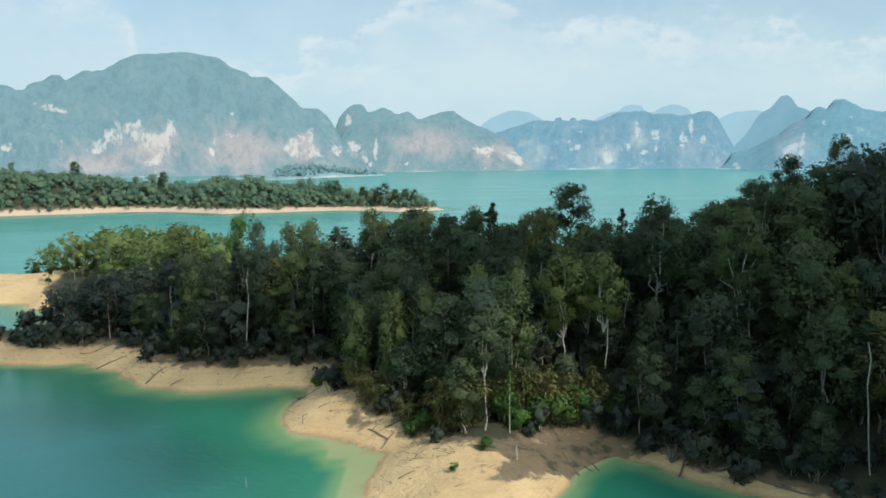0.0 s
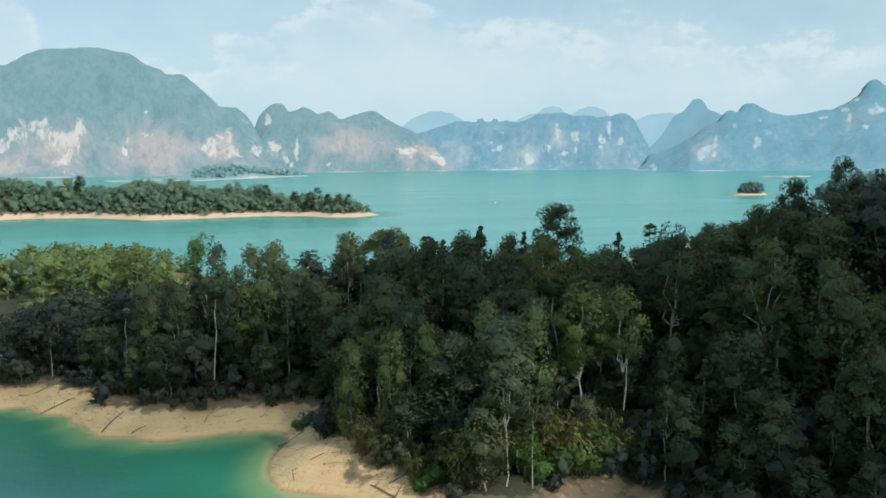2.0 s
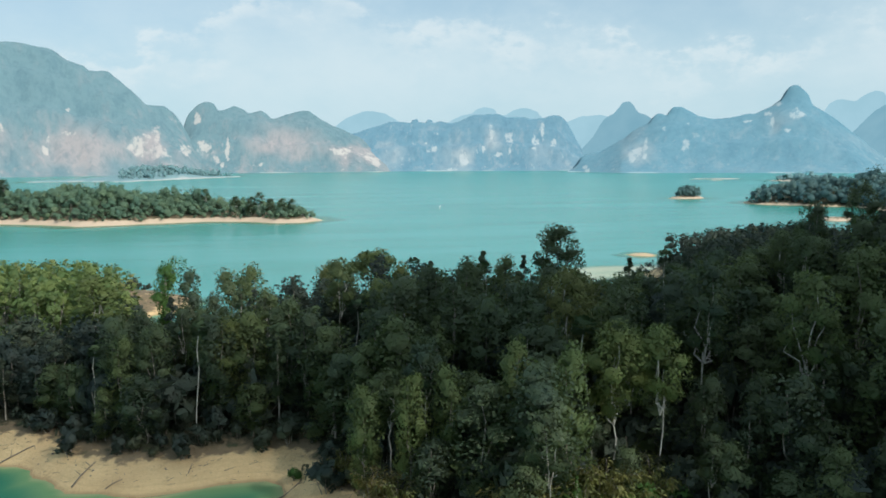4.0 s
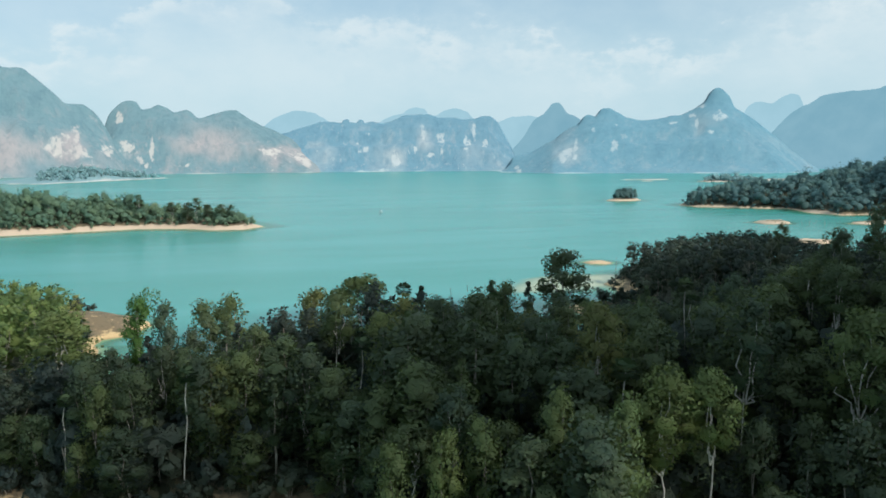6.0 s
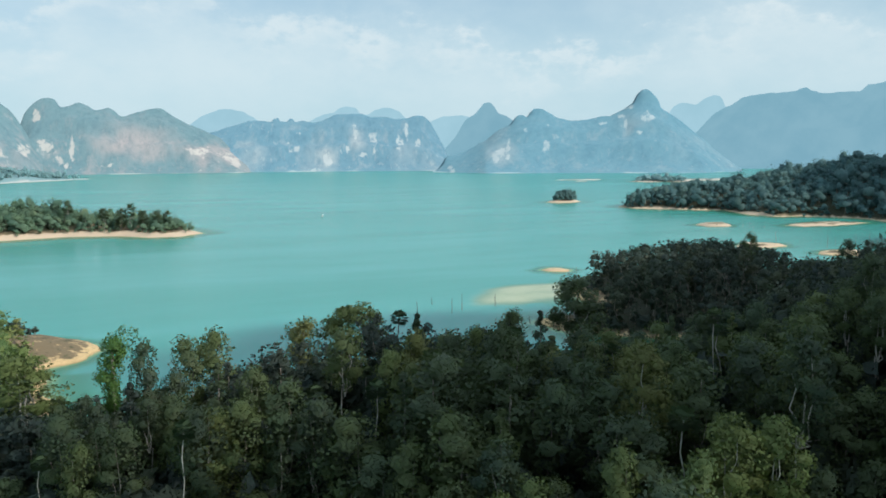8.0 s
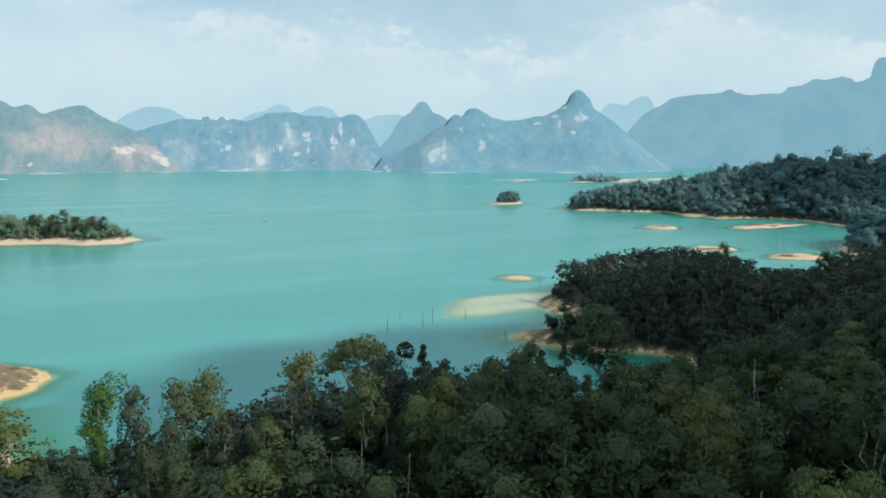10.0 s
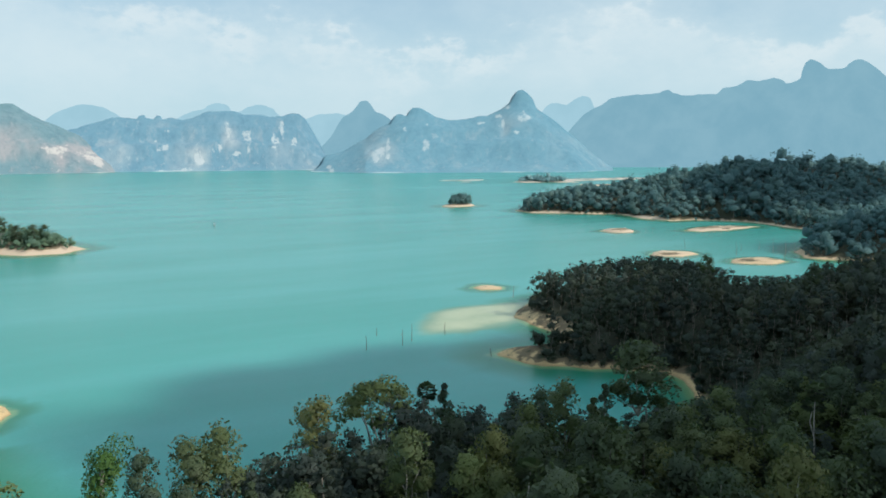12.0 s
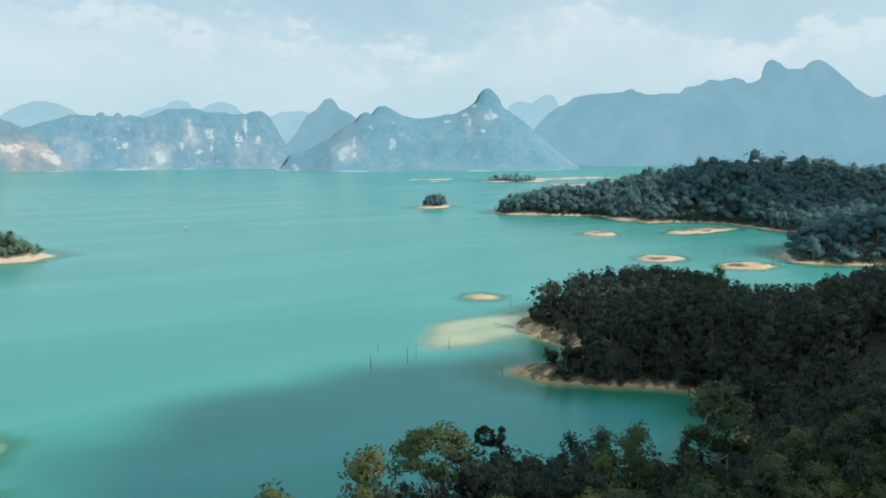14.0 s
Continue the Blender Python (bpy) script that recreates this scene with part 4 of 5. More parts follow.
def tree_kinds(kind, count, leaves, size, leaf, bark, label):
    for k in range(count):
        (tc, tf, tn), (cc, cf, cn), top = tree_shape(kind, 100 * len(PROTO) + k + 5, leaves, size)
        trunk, crown = mesh_from("trunk", tc, tf), mesh_from("crown", cc, cf, True, None, cn)
        trunk.materials.append(bark)
        crown.materials.append(leaf)
        PROTO.setdefault(kind, []).append((trunk, crown, top, label))


tree_kinds("broadleaf_tree", 6, 140, 0.56, LEAF, BARK, "dark green broadleaf tree with a rounded dense crown")
tree_kinds("tall_tree", 5, 135, 0.56, LEAF, BARK_PALE, "tall rainforest tree with a pale bare trunk")
tree_kinds("fan_palm", 3, 0, 0, LEAF_PALM, BARK_PALE, "slender fan palm with a thin white stem and round head")
tree_kinds("conical_tree", 3, 130, 0.54, LEAF, BARK, "dark green conical forest tree with a pointed top")
tree_kinds("umbrella_tree", 1, 150, 0.5, LEAF, BARK_PALE, "tall rainforest tree with a broad spreading umbrella crown")
tree_kinds("vine_tree", 1, 240, 0.42, LEAF_GREEN, BARK, "tall tree trunk wrapped in green climbing vines")
tree_kinds("bamboo", 4, 0, 0, LEAF_BAMBOO, BARK, "dry yellow-green bamboo clump with arching stems at the forest edge")
tree_kinds("young_tree", 1, 70, 0.5, LEAF_GREEN, BARK_PALE, "slender young tree with fresh green leaves on the bank")
tree_kinds("bush", 4, 110, 0.5, LEAF_GREEN, BARK, "bright green leafy bush on the bare bank")

# heights above the lake that the canopy reaches, by rows from south to north
CANOPY_NEAR = [26, 26, 30, 36, 40, 42, 43, 44, 49, 54, 56, 26, 26, 30, 37, 38, 40, 41, 41, 48, 54, 56, 26, 26, 27, 33, 35, 39, 38, 39, 42, 48, 54, 24, 14, 25, 27, 33, 37, 32, 28, 33, 38, 50, 20, 17, 22, 19, 27, 34, 28, 25, 17, 20, 26, 10, 20, 19, 12, 19, 20, 21, 13, 12, 8, 10]
CANOPY_EAST = [16, 27, 46, 46, 44, 42, 10, 16, 37, 40, 42, 40, 10, 28, 31, 29, 34, 36, 10, 22, 27, 23, 19, 17, 8, 12, 25, 27, 16, 11, 8, 18, 19, 23, 20, 9, 8, 16, 12, 16, 15, 12]


CANOPY_LOBE = [18, 21, 29, 29, 14, 14, 18, 24, 26, 25, 12, 12, 14, 24, 23, 21, 10, 10, 18, 21, 19, 17, 10, 10, 18, 18, 18, 11, 10, 10, 17, 15, 14, 8, 8, 8]


def canopy_at(x, y):
    def look_up(table, cols, x0, dx, y0, dy):
        t = np.array(table, float).reshape(-1, cols)
        u = np.clip((x - x0) / dx, 0, cols - 1.001)
        v = np.clip((y - y0) / dy, 0, len(t) - 1.001)
        i, j = u.astype(int), v.astype(int)
        a, b = u - i, v - j
        return (t[j, i] * (1 - a) + t[j, i + 1] * a) * (1 - b) + (t[j + 1, i] * (1 - a) + t[j + 1, i + 1] * a) * b
    near, east = look_up(CANOPY_NEAR, 11, -140, 26, 130, 25), look_up(CANOPY_EAST, 6, 90, 40, 230, 35)
    k = smooth(y, 235, 265) * smooth(x, 85, 110)
    lobe = look_up(CANOPY_LOBE, 6, -166, 26, 280, 25)
    m = smooth(y, 268, 285) * smooth(-x, 40, 60)
    near = near * np.where(y < 266, (0.3 + 0.7 * smooth(x, -134, -106)) * (0.86 + 0.14 * smooth(x, -84, -70)), 1)
    near = np.where((x > 38) & (x < 88) & (y > 206), np.minimum(near, 28.5 - 0.46 * (y - 206)), near)
    lobe = np.where((x > -88) & (y > 335), np.minimum(lobe, 6.0), lobe)
    tops = (near * (1 - k) + east * k) * (1 - m) + lobe * m
    saddle = (y > 262) & (x > 168 + 1.2 * (y - 300)) & (x < 216 + 1.45 * (y - 300))
    return np.where(saddle, np.minimum(tops, 26.0 - 0.26 * (y - 300)), tops)


PLACED = []     # (x, y) of every single tree, so that the woods keep clear of them


def plant(kind, x, y, top=None, height=None, turn=None, wide=1.0, leaf=None):
    """One tree on the ground; top: the height of its tip above the lake."""
    z = float(ground_at(np.array([x]), np.array([y]))[0][0])
    options = PROTO[kind]
    trunk, crown, h, label = options[int(RNG.integers(len(options)))]
    if leaf:
        crown, label = crown.copy(), "forest tree with a dense crown in sunlit leaf colour above the bank"
        crown.materials[0] = leaf
    s = ((top - z) if top else (height or h)) / h
    base = new(kind)
    base.empty_display_size = 1
    for name, me in (("trunk", trunk), ("crown", crown)):
        ob = new(name, me)
        ob.parent = base
    base.matrix_world = Matrix.LocRotScale((x, y, z), Euler((0, 0, RNG.uniform(0, 6.28) if turn is None else turn)), (s * wide, s * wide, s))
    PLACED.append((x, y))
    return tagged(base, label, "bush" if kind == "bush" else "bamboo" if kind == "bamboo" else "tree", {"bush": "bushes on the bank", "bamboo": "bamboo clumps on the bank"}.get(kind, "trees of the near wood"))


# trees that stand out
for kind, x, y, top in (("tall_tree", 52.7, 140.6, 41), ("tall_tree", 40.5, 151.3, 42), ("vine_tree", -56.6, 219.6, 36.8), ("broadleaf_tree", -50.7, 219.1, 34),
                        ("fan_palm", -47.1, 186.4, 28.5), ("fan_palm", -15.5, 186, 32), ("fan_palm", -67.5, 195, 23), ("tall_tree", -17.5, 198, 38),
                        ("conical_tree", 12.0, 192, 40), ("conical_tree", 7.4, 230.9, 33.1), ("conical_tree", 24.2, 203.4, 37.4),
                        ("broadleaf_tree", 22.3, 212, 35.5), ("broadleaf_tree", 13.1, 211.2, 33), ("broadleaf_tree", -18.1, 233.3, 33.3),
                        ("broadleaf_tree", 27.2, 225, 30), ("tall_tree", 19.6, 161.5, 40), ("tall_tree", 63.2, 164.5, 45), ("tall_tree", 187.4, 328.7, 35.5),
                        ("tall_tree", 189.5, 281.3, 37), ("tall_tree", -33.1, 200.4, 32), ("tall_tree", -3, 177, 31), ("fan_palm", 70, 150, 38),
                        ("tall_tree", 84, 170, 54), ("tall_tree", 72, 168, 50), ("fan_palm", 62, 113, 26), ("fan_palm", 2.1, 229, 34.5), ("fan_palm", -12.7, 200, 30.5)):
    plant(kind, x, y, top, wide={(-56.6, 219.6): 0.95, (-50.7, 219.1): 0.78}.get((x, y), 1.0), turn=0.0 if kind == "vine_tree" else None)
plant("tall_tree", -71.1, 218.5, 33.5, wide=1.7, leaf=LEAF_SUNLIT)
plant("tall_tree", 32.2, 203.5, 43.5, wide=1.45)
for kind, x, y, top, wide in (("broadleaf_tree", 12.2, 139, 31.5, 0.8), ("tall_tree", 21.7, 144.3, 33.5, 1.0), ("tall_tree", 28.8, 143, 33, 0.95), ("broadleaf_tree", -17, 152, 24, 0.75),
                              ("broadleaf_tree", -9.7, 150, 26, 0.7), ("broadleaf_tree", -3.4, 152, 26, 0.9), ("broadleaf_tree", 6.4, 146, 31, 0.7)):
    plant(kind, x, y, top, wide=wide, leaf=LEAF_SUNLIT)
for x, y, top in ((-42.5, 225, 32.6), (-37, 226, 33.3), (-46, 216, 28.5), (-61.5, 214, 26), (-58.5, 210, 25.5), (-65, 213, 25.5)):
    plant("broadleaf_tree", x, y, top)
plant("umbrella_tree", -7.4, 228.8, 36.8, wide=1.2)


def spots(x0, x1, y0, y1, step, jitter, rng):
    gx, gy = np.meshgrid(np.arange(x0, x1, step), np.arange(y0, y1, step * 0.9))
    gx = gx + (np.arange(gx.shape[0]) % 2)[:, None] * step / 2
    x = gx.ravel() + rng.uniform(-jitter, jitter, gx.size)
    y = gy.ravel() + rng.uniform(-jitter, jitter, gx.size)
    return x, y


def seen_side(x, y):
    """The part of the hill that faces the lake; the wood behind it stays out of sight."""
    return x < np.maximum(0.60 * y + 20, 1.85 * (y - 119) - 10)


# the near wood: its front rows are single trees, the rest is one wood
rng = np.random.default_rng(21)
x, y = spots(-240, 330, 100, 445, 7.0, 2.6, rng)
z, inl, wd = ground_at(x, y)
keep = (wd == 1) & (inl > wood_edge(x, y, wd) + 0.5) & (inside_distance(BARE, x, y) < -1) & ((x > -119) | (y > 300)) & ((x > -150) | ((y > 322) & (x > -174))) & seen_side(x, y)
for px, py in PLACED:
    keep &= (x - px) ** 2 + (y - py) ** 2 > 4.2 ** 2
x, y, z, inl = x[keep], y[keep], z[keep], inl[keep]
point = (x > 90) & (y > 285)
fell = canopy_at(x, y) - rng.uniform(0.0, 1.0, len(x)) ** 1.5 * np.where(point, 5.0, 7.5) + np.where(point, 2.4, 1.6) - z
keep = (fell > 6.0) | ((x > 140) & (inl > 12))
x, y, z, inl, fell = x[keep], y[keep], z[keep], inl[keep], fell[keep]
tall = np.minimum(np.maximum(fell, 5), rng.uniform(14, 27, len(x)) * (0.62 + 0.38 * smooth(inl, 8, 20)))
front = (y < 205) & (x < 75) & (x > -110)
count = {}
single = np.zeros(len(x), bool)
for i in np.argsort(y):
    kind = ("broadleaf_tree", "broadleaf_tree", "broadleaf_tree", "broadleaf_tree", "tall_tree", "conical_tree")[int(rng.integers(6))]
    if rng.uniform() < 0.07 and inl[i] > 14:
        kind = "fan_palm"
    if tall[i] < 15:
        kind = "broadleaf_tree"
    if kind == "tall_tree" and rng.uniform() < 0.4:
        kind = "broadleaf_tree"
    if not front[i] or count.get(kind, 0) >= 260:
        continue
    count[kind] = count.get(kind, 0) + 1
    single[i] = True
    plant(kind, x[i], y[i], height=tall[i], wide=rng.uniform(0.9, 1.5) * (20 / tall[i]) ** 0.4)


def woods(label, xs, ys, zs, heights, shapes, mat, bark, widths, lift=0.0):
    """Many trees as one object, from a few shapes turned and scaled."""
    co, fa, no, sl, ti, at = [], [], [], [], [], 0
    r = np.random.default_rng(len(xs))
    for x, y, z, h, w in zip(xs, ys, zs, heights, widths):
        (tc, tf, tn), (cc, cf, cn), top = shapes[int(r.integers(len(shapes)))]
        a, s = r.uniform(0, 6.28), h / top
        m = np.array([[math.cos(a) * w, -math.sin(a) * w, 0], [math.sin(a) * w, math.cos(a) * w, 0], [0, 0, 1]]) * s
        turn = np.array([[math.cos(a), -math.sin(a), 0], [math.sin(a), math.cos(a), 0], [0, 0, 1]])
        for c, f, n, slot in ((cc, cf, cn, 0), (tc, tf, tn, 1)):
            co.append(c @ m.T + (x, y, z))
            # lift tilts the normals up, so far crowns shade evenly as in haze
            bent = n @ turn.T + (0, 0, lift)
            no.append(bent / np.linalg.norm(bent, axis=1, keepdims=True))
            fa.append(f + at)
            sl.append(np.full(len(f), slot))
            ti.append(np.full(len(c), r.uniform()))
            at += len(c)
    me = mesh_from("woods", np.concatenate(co), np.concatenate(fa), True, np.concatenate(sl), np.concatenate(no))
    tint = me.attributes.new("tint", "FLOAT", "POINT")
    tint.data.foreach_set("value", np.concatenate(ti).astype(np.float32))
    me.materials.append(mat)
    me.materials.append(bark)
    return tagged(new("woods", me), label, "forest", kind="stuff")


mid = [tree_shape(k, 900 + n, 37, 0.96, 14, 4) for n, k in enumerate(("broadleaf_tree",) * 6 + ("tall_tree",) * 2 + ("conical_tree",))]
simple = [tree_shape(k, 950 + n, 13, 1.42, 8, 3) for n, k in enumerate(("broadleaf_tree",) * 5 + ("tall_tree",))]
rest = ~single
away = (y > 300) | (x > 105) | (x < -125)
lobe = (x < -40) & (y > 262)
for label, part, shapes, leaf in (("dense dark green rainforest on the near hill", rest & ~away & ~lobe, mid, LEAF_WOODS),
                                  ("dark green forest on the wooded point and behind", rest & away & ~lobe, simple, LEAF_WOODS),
                                  ("trees on the lobe of land, leaves coloured yellow-green as if sunlit", rest & lobe, simple, LEAF_LOBE_SUNLIT)):
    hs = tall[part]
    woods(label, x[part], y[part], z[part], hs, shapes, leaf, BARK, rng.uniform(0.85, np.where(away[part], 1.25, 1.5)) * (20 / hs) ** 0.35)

# undergrowth that closes the wood towards the banks
ux, uy = spots(-240, 250, 100, 445, 5.0, 2.2, rng)
uz, uin, uw = ground_at(ux, uy)
ok = (uw == 1) & (uin > wood_edge(ux, uy, uw) - 2) & (uin < 14) & (inside_distance(BARE, ux, uy) < 0.5) & ((ux > -121) | (uy > 300)) & ((ux > -152) | ((uy > 320) & (ux > -176))) & (uy > 0.75 * (ux - 60) + 100) & (ux < 240) & (canopy_at(ux, uy) - uz > 5) & ((ux < -88) | (ux > 0) | (uy < 335))
bushes = [tree_shape("bush", 700 + k, 12, 1.35, sides=3) for k in range(5)]
woods("dark green undergrowth along the forest edge", ux[ok], uy[ok], uz[ok], rng.uniform(1.8, 6.5, ok.sum()), bushes, LEAF_WOODS, BARK, rng.uniform(0.9, 1.3, ok.sum()))

shrubs = [tree_shape("bush", 860 + k, 9, 1.7, sides=3) for k in range(4)]
# low trees that close the gaps inside the wood
lx, ly = spots(-128, 130, 125, 255, 6.0, 2.2, rng)
lz, lin, lw = ground_at(lx, ly)
ok = (lw == 1) & (lin > wood_edge(lx, ly, lw) + 5) & (inside_distance(BARE, lx, ly) < -6) & seen_side(lx, ly) & (canopy_at(lx, ly) - lz > 14)
woods("dark green low trees beneath the rainforest canopy", lx[ok], ly[ok], lz[ok], rng.uniform(7.0, 12.0, ok.sum()), shrubs, LEAF_WOODS, BARK, rng.uniform(0.8, 1.1, ok.sum()))


def far_shape(seed):
    """A far tree: an uneven dome of leafy clumps that reaches down to the shrubs."""
    r = np.random.default_rng(seed)
    puffs = []
    for k in range(6):
        a, lift = k * 2.4 + r.uniform(-0.6, 0.6), k / 5
        rad, q = 3.0 * math.cos(1.3 * lift) * r.uniform(0.6, 1.25), r.uniform(1.7, 3.0) + 0.5 * (1 - lift)
        puffs.append(((rad * math.cos(a), rad * math.sin(a), 2.8 + 6.8 * lift * r.uniform(0.85, 1.05)), (q, q, q * r.uniform(0.75, 1.05))))
    return tube([(0, 0, -2), (0, 0, 4)], [0.2, 0.12], 3), foliage(puffs, 13, 1.1, r, 0.8), 12.0


fars = [far_shape(k) for k in range(40, 50)]
for label, which, box, step, tall, edge in (
        ("lush green trees along the long sandy island", 2, (-560, 10, 775, 970), 8.2, (9, 19), 12),
        ("clump of green trees on the small island", 3, (490, 556, 1064, 1108), 5.0, (12, 20), 6),
        ("hazy green forest on the far wooded cape", 4, (440, 1250, 400, 1010), 11.2, (11, 20), 0),
        ("low dark wood on the distant shore", 5, (-505, -190, 2420, 2860), 20, (16, 24), 34),
        ("low hazy wood on a distant spit", 5, (1085, 1250, 1670, 1860), 12, (9, 16), 12)):
    fx, fy = spots(*box, step, step * 0.33, rng)
    fz, fin, fw = ground_at(fx, fy)
    ok = (fw == which) & (fin > np.maximum(edge, wood_edge(fx, fy, fw)))
    if which == 4:
        ok &= ((fx < 800) | (rng.uniform(0, 1, len(fx)) < 0.5)) & (fx < 1060)
    n = int(ok.sum())
    skirt = (fw == which) & (fin > np.maximum(edge, wood_edge(fx, fy, fw)) - 5) & (fin < np.maximum(edge, wood_edge(fx, fy, fw)) + 14) & (which in (2, 4))
    grown = rng.uniform(*tall, n) * (0.6 + 0.4 * smooth(fin[ok], 8, 18) if which == 3 else 1.0)
    grown = grown * (1.0 + 0.28 * lattice(fx[ok], fy[ok], 28, 14) + 0.22 * lattice(fx[ok], fy[ok], 75, 15)) * rng.uniform(0.75, 1.12, n) * np.where(rng.uniform(0, 1, n) < 0.08, 1.4, 1.0)
    wide = (0.75 + 0.8 * rng.uniform(0, 1, n) ** 1.5) * (16 / grown) ** 0.4 * (1.0 + 0.25 * smooth(fx[ok], 780, 840)) * (0.85 if which == 3 else 1.0)
    leaf = LEAF_ISLAND_HAZED if which == 2 else LEAF_HAZE if which == 5 else LEAF_FAR_HAZED
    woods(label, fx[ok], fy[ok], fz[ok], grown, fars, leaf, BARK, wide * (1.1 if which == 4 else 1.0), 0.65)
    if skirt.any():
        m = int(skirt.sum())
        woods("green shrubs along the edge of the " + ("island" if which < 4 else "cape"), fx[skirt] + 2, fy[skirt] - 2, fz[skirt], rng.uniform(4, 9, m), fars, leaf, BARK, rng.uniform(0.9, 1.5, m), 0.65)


# taller trees at the tip of the long island
for kind, tx, ty, th in (("tall_tree", -58, 812, 24), ("broadleaf_tree", -66, 816, 20), ("tall_tree", -80, 815, 22), ("broadleaf_tree", -36, 806, 17), ("broadleaf_tree", -28, 812, 15),
                         ("broadleaf_tree", -48, 812, 17), ("tall_tree", -110, 842, 23), ("tall_tree", -300, 870, 24), ("tall_tree", -390, 860, 26)):
    plant(kind, tx, ty, height=th, wide=1.5)

# ---- bushes on the bank ----
for bx, by, bh in ((0, 134, 8), (3, 133, 9.5), (6, 135.5, 8.5), (13.5, 137, 9.5), (18, 137.5, 10), (21.5, 138.5, 8.5), (27, 140.5, 9.5), (-12, 146, 7.5), (-15, 150, 7), (-20, 160, 5.5), (-6.5, 139, 6), (24, 138.5, 8)):
    plant("bamboo", bx, by, height=bh)
for bx, by, bh in ((6.3, 122.5, 2.6), (1.2, 115, 1.5), (-28, 171, 3), (-14, 153, 3.5), (-6, 136, 3), (10, 134.5, 7), (15.5, 135, 6), (20, 136, 7), (23.5, 138.5, 7.5), (-4, 137, 5.5), (30, 140, 7), (12.5, 133, 5)):
    plant("bush", bx, by, height=bh)

plant("young_tree", 10.8, 131, height=11, wide=0.8)

# ---- the cloud over the wood ----
CLOUD_Z = 1500.0
SHADE = ((-6, 304, 42, 42), (34, 270, 62, 68), (110, 235, 82, 126), (85, 135, 62, 84), (190, 240, 100, 120), (200, 120, 110, 110),
         (42, 205, 22, 34), (-6, 222, 30, 38), (20, 348, 44, 26), (66, 350, 50, 30), (-98, 122, 62, 42), (10, 206, 30, 30), (-4, 195, 34, 17), (55, 167, 32, 36), (-6, 188, 24, 12), (745, 745, 110, 150), (529, 481, 75, 60), (222, 396, 52, 50), (128, 346, 44, 26))
THIN = ((-34, 332, 30, 18), (-92, 194, 54, 34), (-40, 178, 22, 10))


def cloud(label, puffs, mat, lift):
    bm = bmesh.new()
    for cx, cy, rx, ry in puffs:
        made = bmesh.ops.create_icosphere(bm, subdivisions=4, radius=1.0)["verts"]
        for v in made:
            d = v.co.copy()
            lump = 1 + 0.12 * noise.noise(d * 2.5 + Vector((cx, cy, 0))) + 0.07 * noise.noise(d * 6)
            v.co = Vector((cx + d.x * rx * lump, cy + d.y * ry * lump, 24 * d.z * lump)) + SUN * ((CLOUD_Z + lift) / SUN.z)
    me = bpy.data.meshes.new("cloud")
    bm.to_mesh(me)
    bm.free()
    me.materials.append(mat)
    return tagged(new("cloud", me), label, "cloud")


cloud("white cumulus cloud high above the wooded hill", SHADE, CLOUD, 0)
cloud("thin veil of white cloud beside the cumulus", THIN, CLOUD_THIN, 90)


# ---- dead trees in the lake, driftwood, posts ----
def limb_mesh(name, limbs, mat):
    co, fa, _ = join([tube(p, r, 6) for p, r in limbs])
    me = mesh_from(name, co, fa)
    me.materials.append(mat)
    return me


def height_at(x, y):
    return float(ground_at(np.array([x]), np.array([y]))[0][0])


def dead_tree(x, y, tall, seed):
    """A drowned tree: a bare grey stem with a few broken stubs, standing on the lake bed."""
    r = np.random.default_rng(seed)
    z = height_at(x, y)
    foot = min(z, -0.4)
    lean = r.normal(0, 0.05 * tall, 2)
    stem = wander((0, 0, foot - 0.5), (lean[0], lean[1], tall), r, 0.12, 6)
    thing = new("dead_tree")
    thing.location = (x, y, 0)
    trunk = new("trunk", limb_mesh("trunk", [(stem, np.linspace(0.22, 0.07, 7))], DRIFTWOOD))
    trunk.parent = thing
    for k in (3, 4, 5):
        if r.uniform() < 0.6:
            a = r.uniform(0, 6.28)
            p = np.array(stem[k])
            tip = p + (math.cos(a) * 0.9, math.sin(a) * 0.9, r.uniform(0.4, 1.0))
            b = new("branch", limb_mesh("branch", [([p, (p + tip) / 2 + (0, 0, 0.1), tip], [0.06, 0.045, 0.02])], DRIFTWOOD))
            b.parent = thing
    return tagged(thing, "dead grey tree stem standing in the lake", "dead tree", "drowned trees")


for k, (dx, dy, dh) in enumerate(((75, 383, 6.5), (81, 387, 7.2), (58.7, 382.6, 6), (99, 390, 5.5), (73, 403, 3.5), (173, 447, 7), (96, 350, 3.2), (472, 659, 7), (477, 656, 6),
                                  (412, 553, 8), (413, 504, 10), (450, 501, 11), (417, 466, 9), (444, 485, 12), (463, 492, 8), (455, 518, 8), (438, 520, 6), (480, 640, 6), (130, 905, 6))):
    dead_tree(dx, dy, dh, 300 + k)


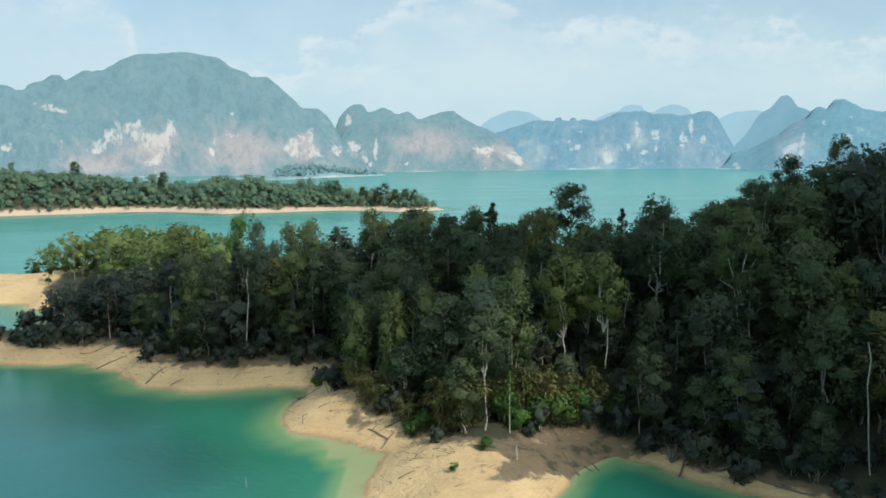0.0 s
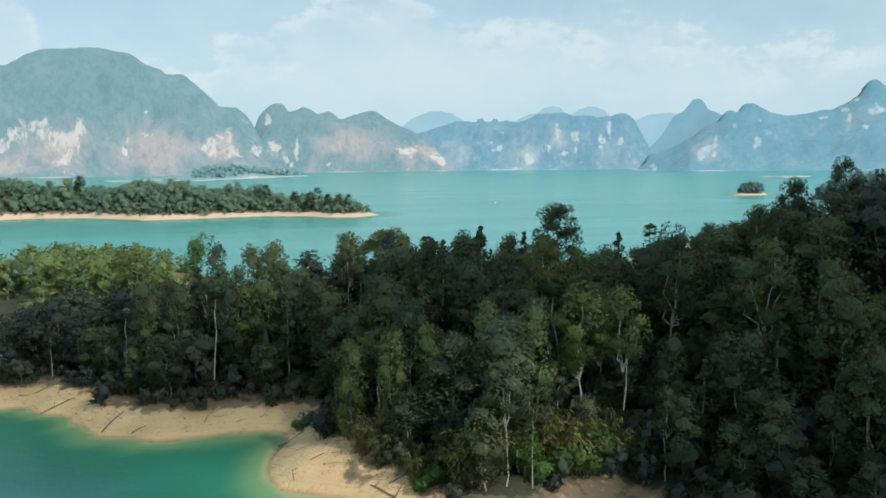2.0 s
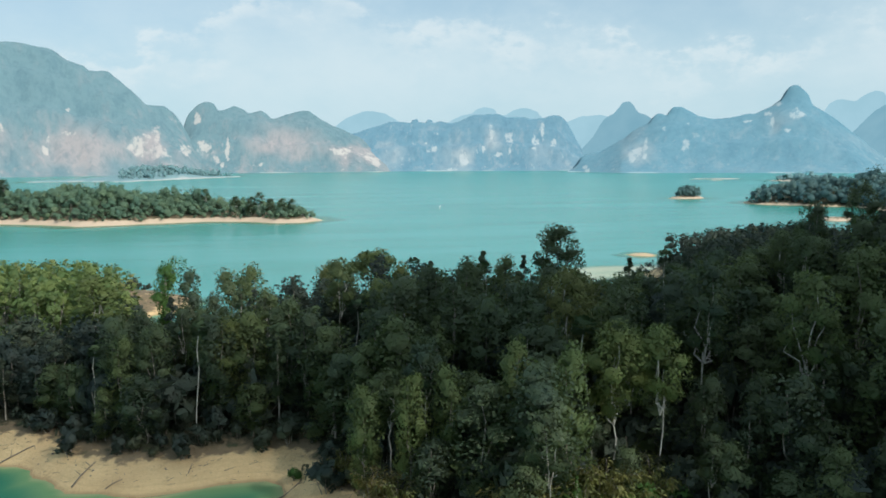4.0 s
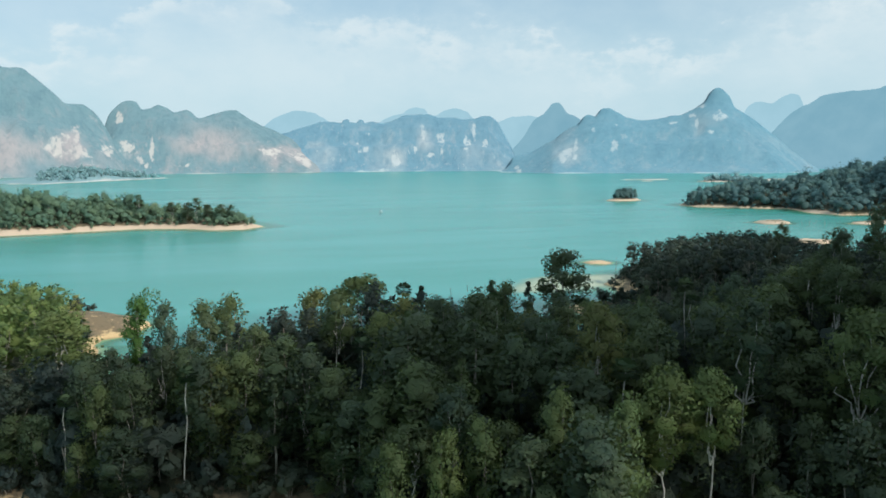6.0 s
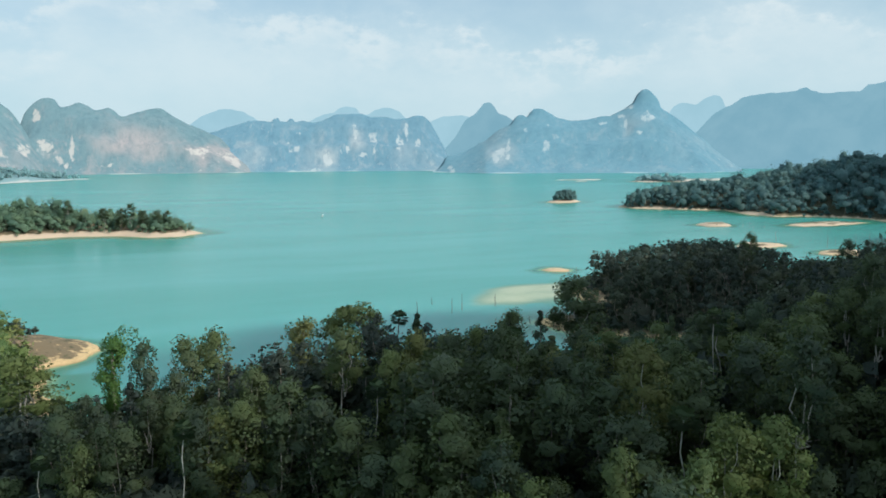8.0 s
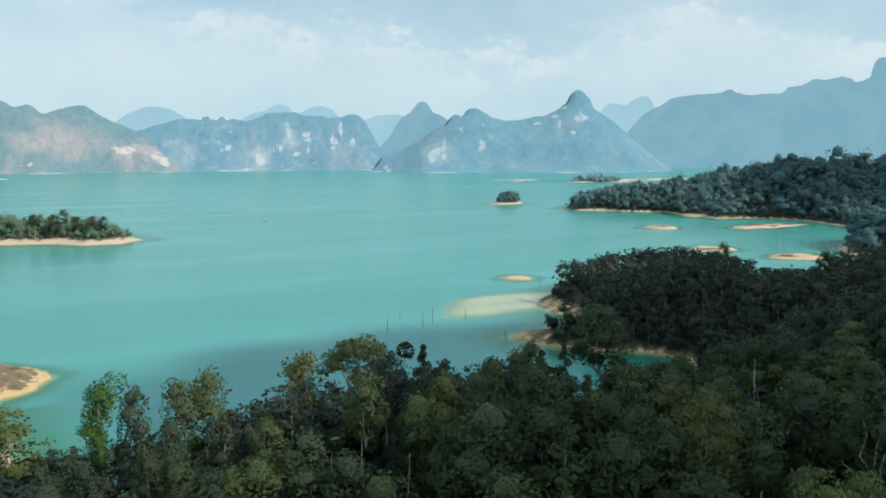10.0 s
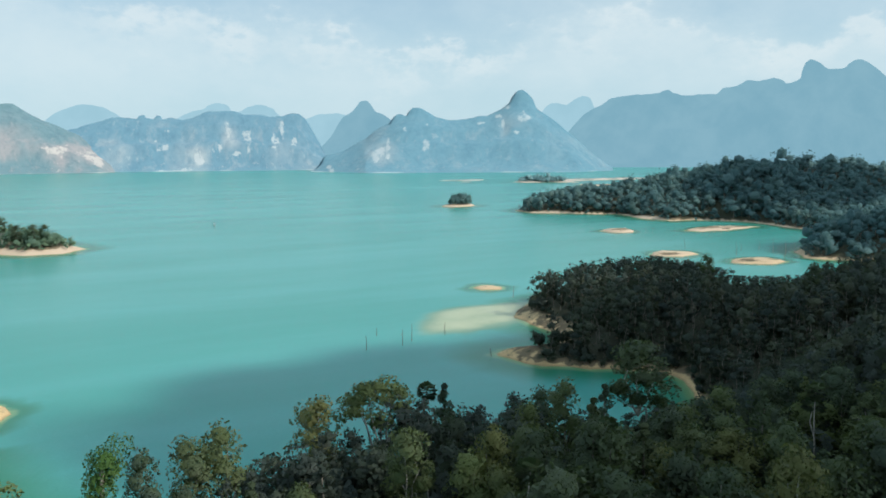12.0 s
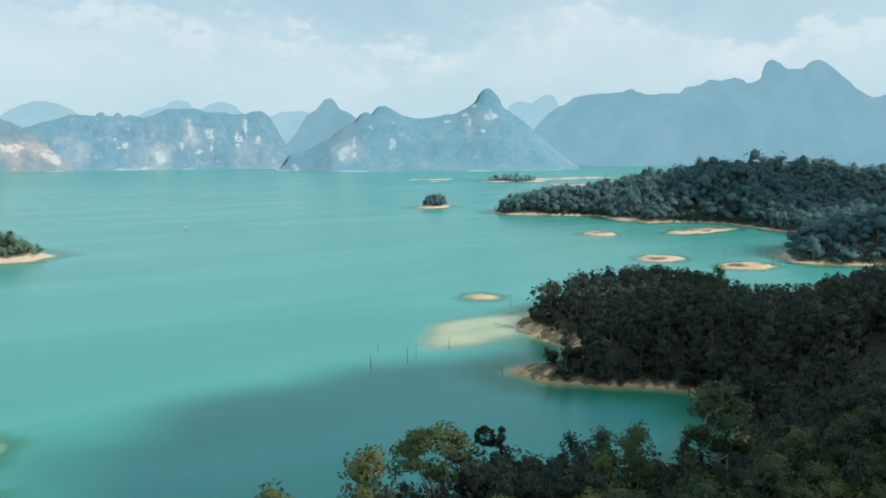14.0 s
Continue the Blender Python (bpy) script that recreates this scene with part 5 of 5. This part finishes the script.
def driftwood(x, y, length, turn, thick, seed, tilt=0.0):
    """A bleached fallen trunk with a stub or two, lying on the bank along its slope."""
    r = np.random.default_rng(seed)
    a = radians(turn)
    pts = []
    for u in np.linspace(-0.5, 0.5, 6):
        px, py = x + u * length * math.cos(a), y + u * length * math.sin(a)
        pts.append((px, py, max(height_at(px, py), 0) + thick * 0.7 + (u + 0.5) * tilt * length))
    thing = new("driftwood")
    thing.location = (x, y, pts[2][2])
    local = [np.array(p) - np.array(thing.location) for p in pts]
    log = new("log", limb_mesh("log", [(local, np.linspace(thick, thick * 0.45, 6))], DRIFTWOOD))
    log.parent = thing
    for k in (2, 4):
        side = r.choice((-1, 1)) * r.uniform(0.7, 1.5) * min(length, 5) * 0.25
        p = local[k]
        tip = p + (-math.sin(a) * side + 0.3 * math.cos(a), math.cos(a) * side, abs(side) * 0.5)
        b = new("branch", limb_mesh("branch", [([p, (p + tip) / 2, tip], [thick * 0.45, thick * 0.3, thick * 0.12])], DRIFTWOOD))
        b.parent = thing
    return tagged(thing, "bleached driftwood log lying on the sandy bank", "log", "driftwood on the banks")


for k, (dx, dy, ln, tn, th) in enumerate(((-66, 180, 6, 60, 0.16), (-60, 176, 3, 20, 0.1), (-27, 148, 3.5, 100, 0.09), (-23, 150, 2.5, 20, 0.08), (-12, 139, 6, 130, 0.2), (-10, 137, 5, 60, 0.16),
                                          (-9, 141, 4, 20, 0.14), (-29, 168, 6, 40, 0.16), (-31, 163, 5, 75, 0.14), (-82, 194, 7, 20, 0.18), (-90, 202, 6, 10, 0.15), (-101, 204, 5, 160, 0.15),
                                          (20, 126, 7, 110, 0.12), (22, 127, 6, 120, 0.1), (24, 128, 7, 100, 0.1), (38, 124, 6, 60, 0.2), (42, 121, 7, 150, 0.22), (50, 114, 8, 140, 0.2),
                                          (-47, 178, 2.5, 80, 0.09), (-40, 178, 2, 30, 0.08), (-6, 118, 3, 40, 0.1), (112, 350, 5, 10, 0.15))):
    driftwood(dx, dy, ln, tn, th, 500 + k)


def post(x, y, tall, label, mat, thick=0.14):
    z = height_at(x, y)
    pts = [(0, 0, -0.5), (0.03, 0.02, tall * 0.4), (-0.02, 0.04, tall * 0.8), (0.0, 0.03, tall)]
    ob = new("post", limb_mesh("post", [(pts, [thick, thick * 0.95, thick * 0.85, thick * 0.5])], mat))
    ob.location = (x, y, max(z, 0))
    return tagged(ob, label, "post")


post(11, 120.8, 2.4, "weathered pale wooden post on the bare bank", BARK_PALE)
post(-31, 120, 1.6, "thin white stake standing in the green shallows", BARK_PALE, 0.07)


def boat(x, y, turn):
    """A slim open lake boat with an upswept bow and a cloth roof on four poles."""
    thing = new("boat")
    hull = []
    for u in np.linspace(-1, 1, 13):
        half = 0.85 * (1 - max(u, 0) ** 2.2) * (1 - 0.25 * max(-u, 0) ** 2) + 0.03
        rim = 0.55 + 0.75 * max(u, 0) ** 3
        hull.append([(4.8 * u, -half, rim), (4.8 * u, -half * 0.7, -0.1), (4.8 * u, half * 0.7, -0.1), (4.8 * u, half, rim), (4.8 * u, half * 0.88, rim), (4.8 * u, half * 0.6, 0.1), (4.8 * u, -half * 0.6, 0.1), (4.8 * u, -half * 0.88, rim)])
    co = np.array(hull).reshape(-1, 3)
    fa = [(8 * i + j, 8 * i + (j + 1) % 8, 8 * i + 8 + (j + 1) % 8, 8 * i + 8 + j) for i in range(12) for j in range(8)]
    pieces = [("hull", mesh_from("hull", co, np.array(fa), False), BARK_PALE)]
    roof = np.array([(2.6 * u, 0.95 * v, 2.05 - 0.25 * v * v + lift) for lift in (0, 0.05) for u in (-1, 0, 1) for v in (-1, -0.5, 0, 0.5, 1)])
    rf = [(15 * l + 5 * i + j, 15 * l + 5 * i + j + 1, 15 * l + 5 * i + j + 6, 15 * l + 5 * i + j + 5) for l in (0, 1) for i in (0, 1) for j in range(4)]
    pieces.append(("roof", mesh_from("roof", roof, np.array(rf), False), CLOUD))
    for px in (-2.4, 2.4):
        for py in (-0.8, 0.8):
            pieces.append(("pole", limb_mesh("pole", [([(px, py, 0.4), (px, py, 1.95)], [0.03, 0.03])], DRIFTWOOD), None))
    for name, me, mat in pieces:
        if mat:
            me.materials.append(mat)
        ob = new(name, me)
        ob.parent = thing
    thing.matrix_world = pose(x, y, 0.02, rz=turn)
    return tagged(thing, "small pale wooden boat with a white roof on the lake", "boat")


boat(143, 960, -102)

# snag with roots at the mouth of the dark inlet
snag = new("snag")
snag.location = (36.5, 125.5, max(height_at(36.5, 125.5), 0))
for k in range(7):
    a = k * 0.9
    tip = np.array((1.6 * math.cos(a), 1.2 * math.sin(a), 1.5 + 2.6 * ((k * 37) % 10) / 10))
    ob = new("root", limb_mesh("root", [([(0, 0, -0.3), tip * 0.5 + (0.2, 0, 0.2), tip], [0.2, 0.13, 0.04])], DRIFTWOOD))
    ob.parent = snag
tagged(snag, "grey upturned stump with bare spreading roots", "stump")



def debris(label, count, box, low, high, seed, longest=2.2):
    """Twigs, roots and stones strewn along the banks, as one object."""
    r = np.random.default_rng(seed)
    dx, dy = r.uniform(box[0], box[1], count), r.uniform(box[2], box[3], count)
    dz, din, dw = ground_at(dx, dy)
    ok = (dw == 1) & (din > low) & (din < high)
    pieces = []
    for px, py, pz in zip(dx[ok], dy[ok], dz[ok]):
        if r.uniform() < 0.8:
            a, ln = r.uniform(0, 6.28), r.uniform(0.5, longest)
            p = np.array((px, py, pz + 0.05))
            q = p + (ln * math.cos(a), ln * math.sin(a), r.uniform(0.0, 0.16 * longest))
            pieces.append(tube([p, (p + q) / 2 + (0, 0, r.uniform(0, 0.15)), q], [0.045, 0.035, 0.015], 4))
        else:
            v, f = ball(1)
            k = r.uniform(0.08, 0.24)
            pieces.append(((px, py, pz) + v * (k, k * r.uniform(0.7, 1.2), k * 0.6) * (1 + 0.15 * r.standard_normal((len(v), 1))), np.concatenate([f, f[:, 2:]], 1), v))
    co, fa, _ = join(pieces)
    me = mesh_from("debris", co, fa)
    me.materials.append(DRIFTWOOD)
    return tagged(new("debris", me), label, "debris", kind="stuff")


debris("dark twigs, roots and stones strewn on the sandy bank", 3600, (-135, 45, 95, 225), 0.6, 12, 81)
debris("tangle of dead grey branches and roots below the bamboo", 620, (-22, 26, 122, 160), 3.5, 14, 83, 4.0)
debris("twigs and stones along the bank of the wooded point", 900, (90, 185, 285, 440), 0.6, 9, 82)
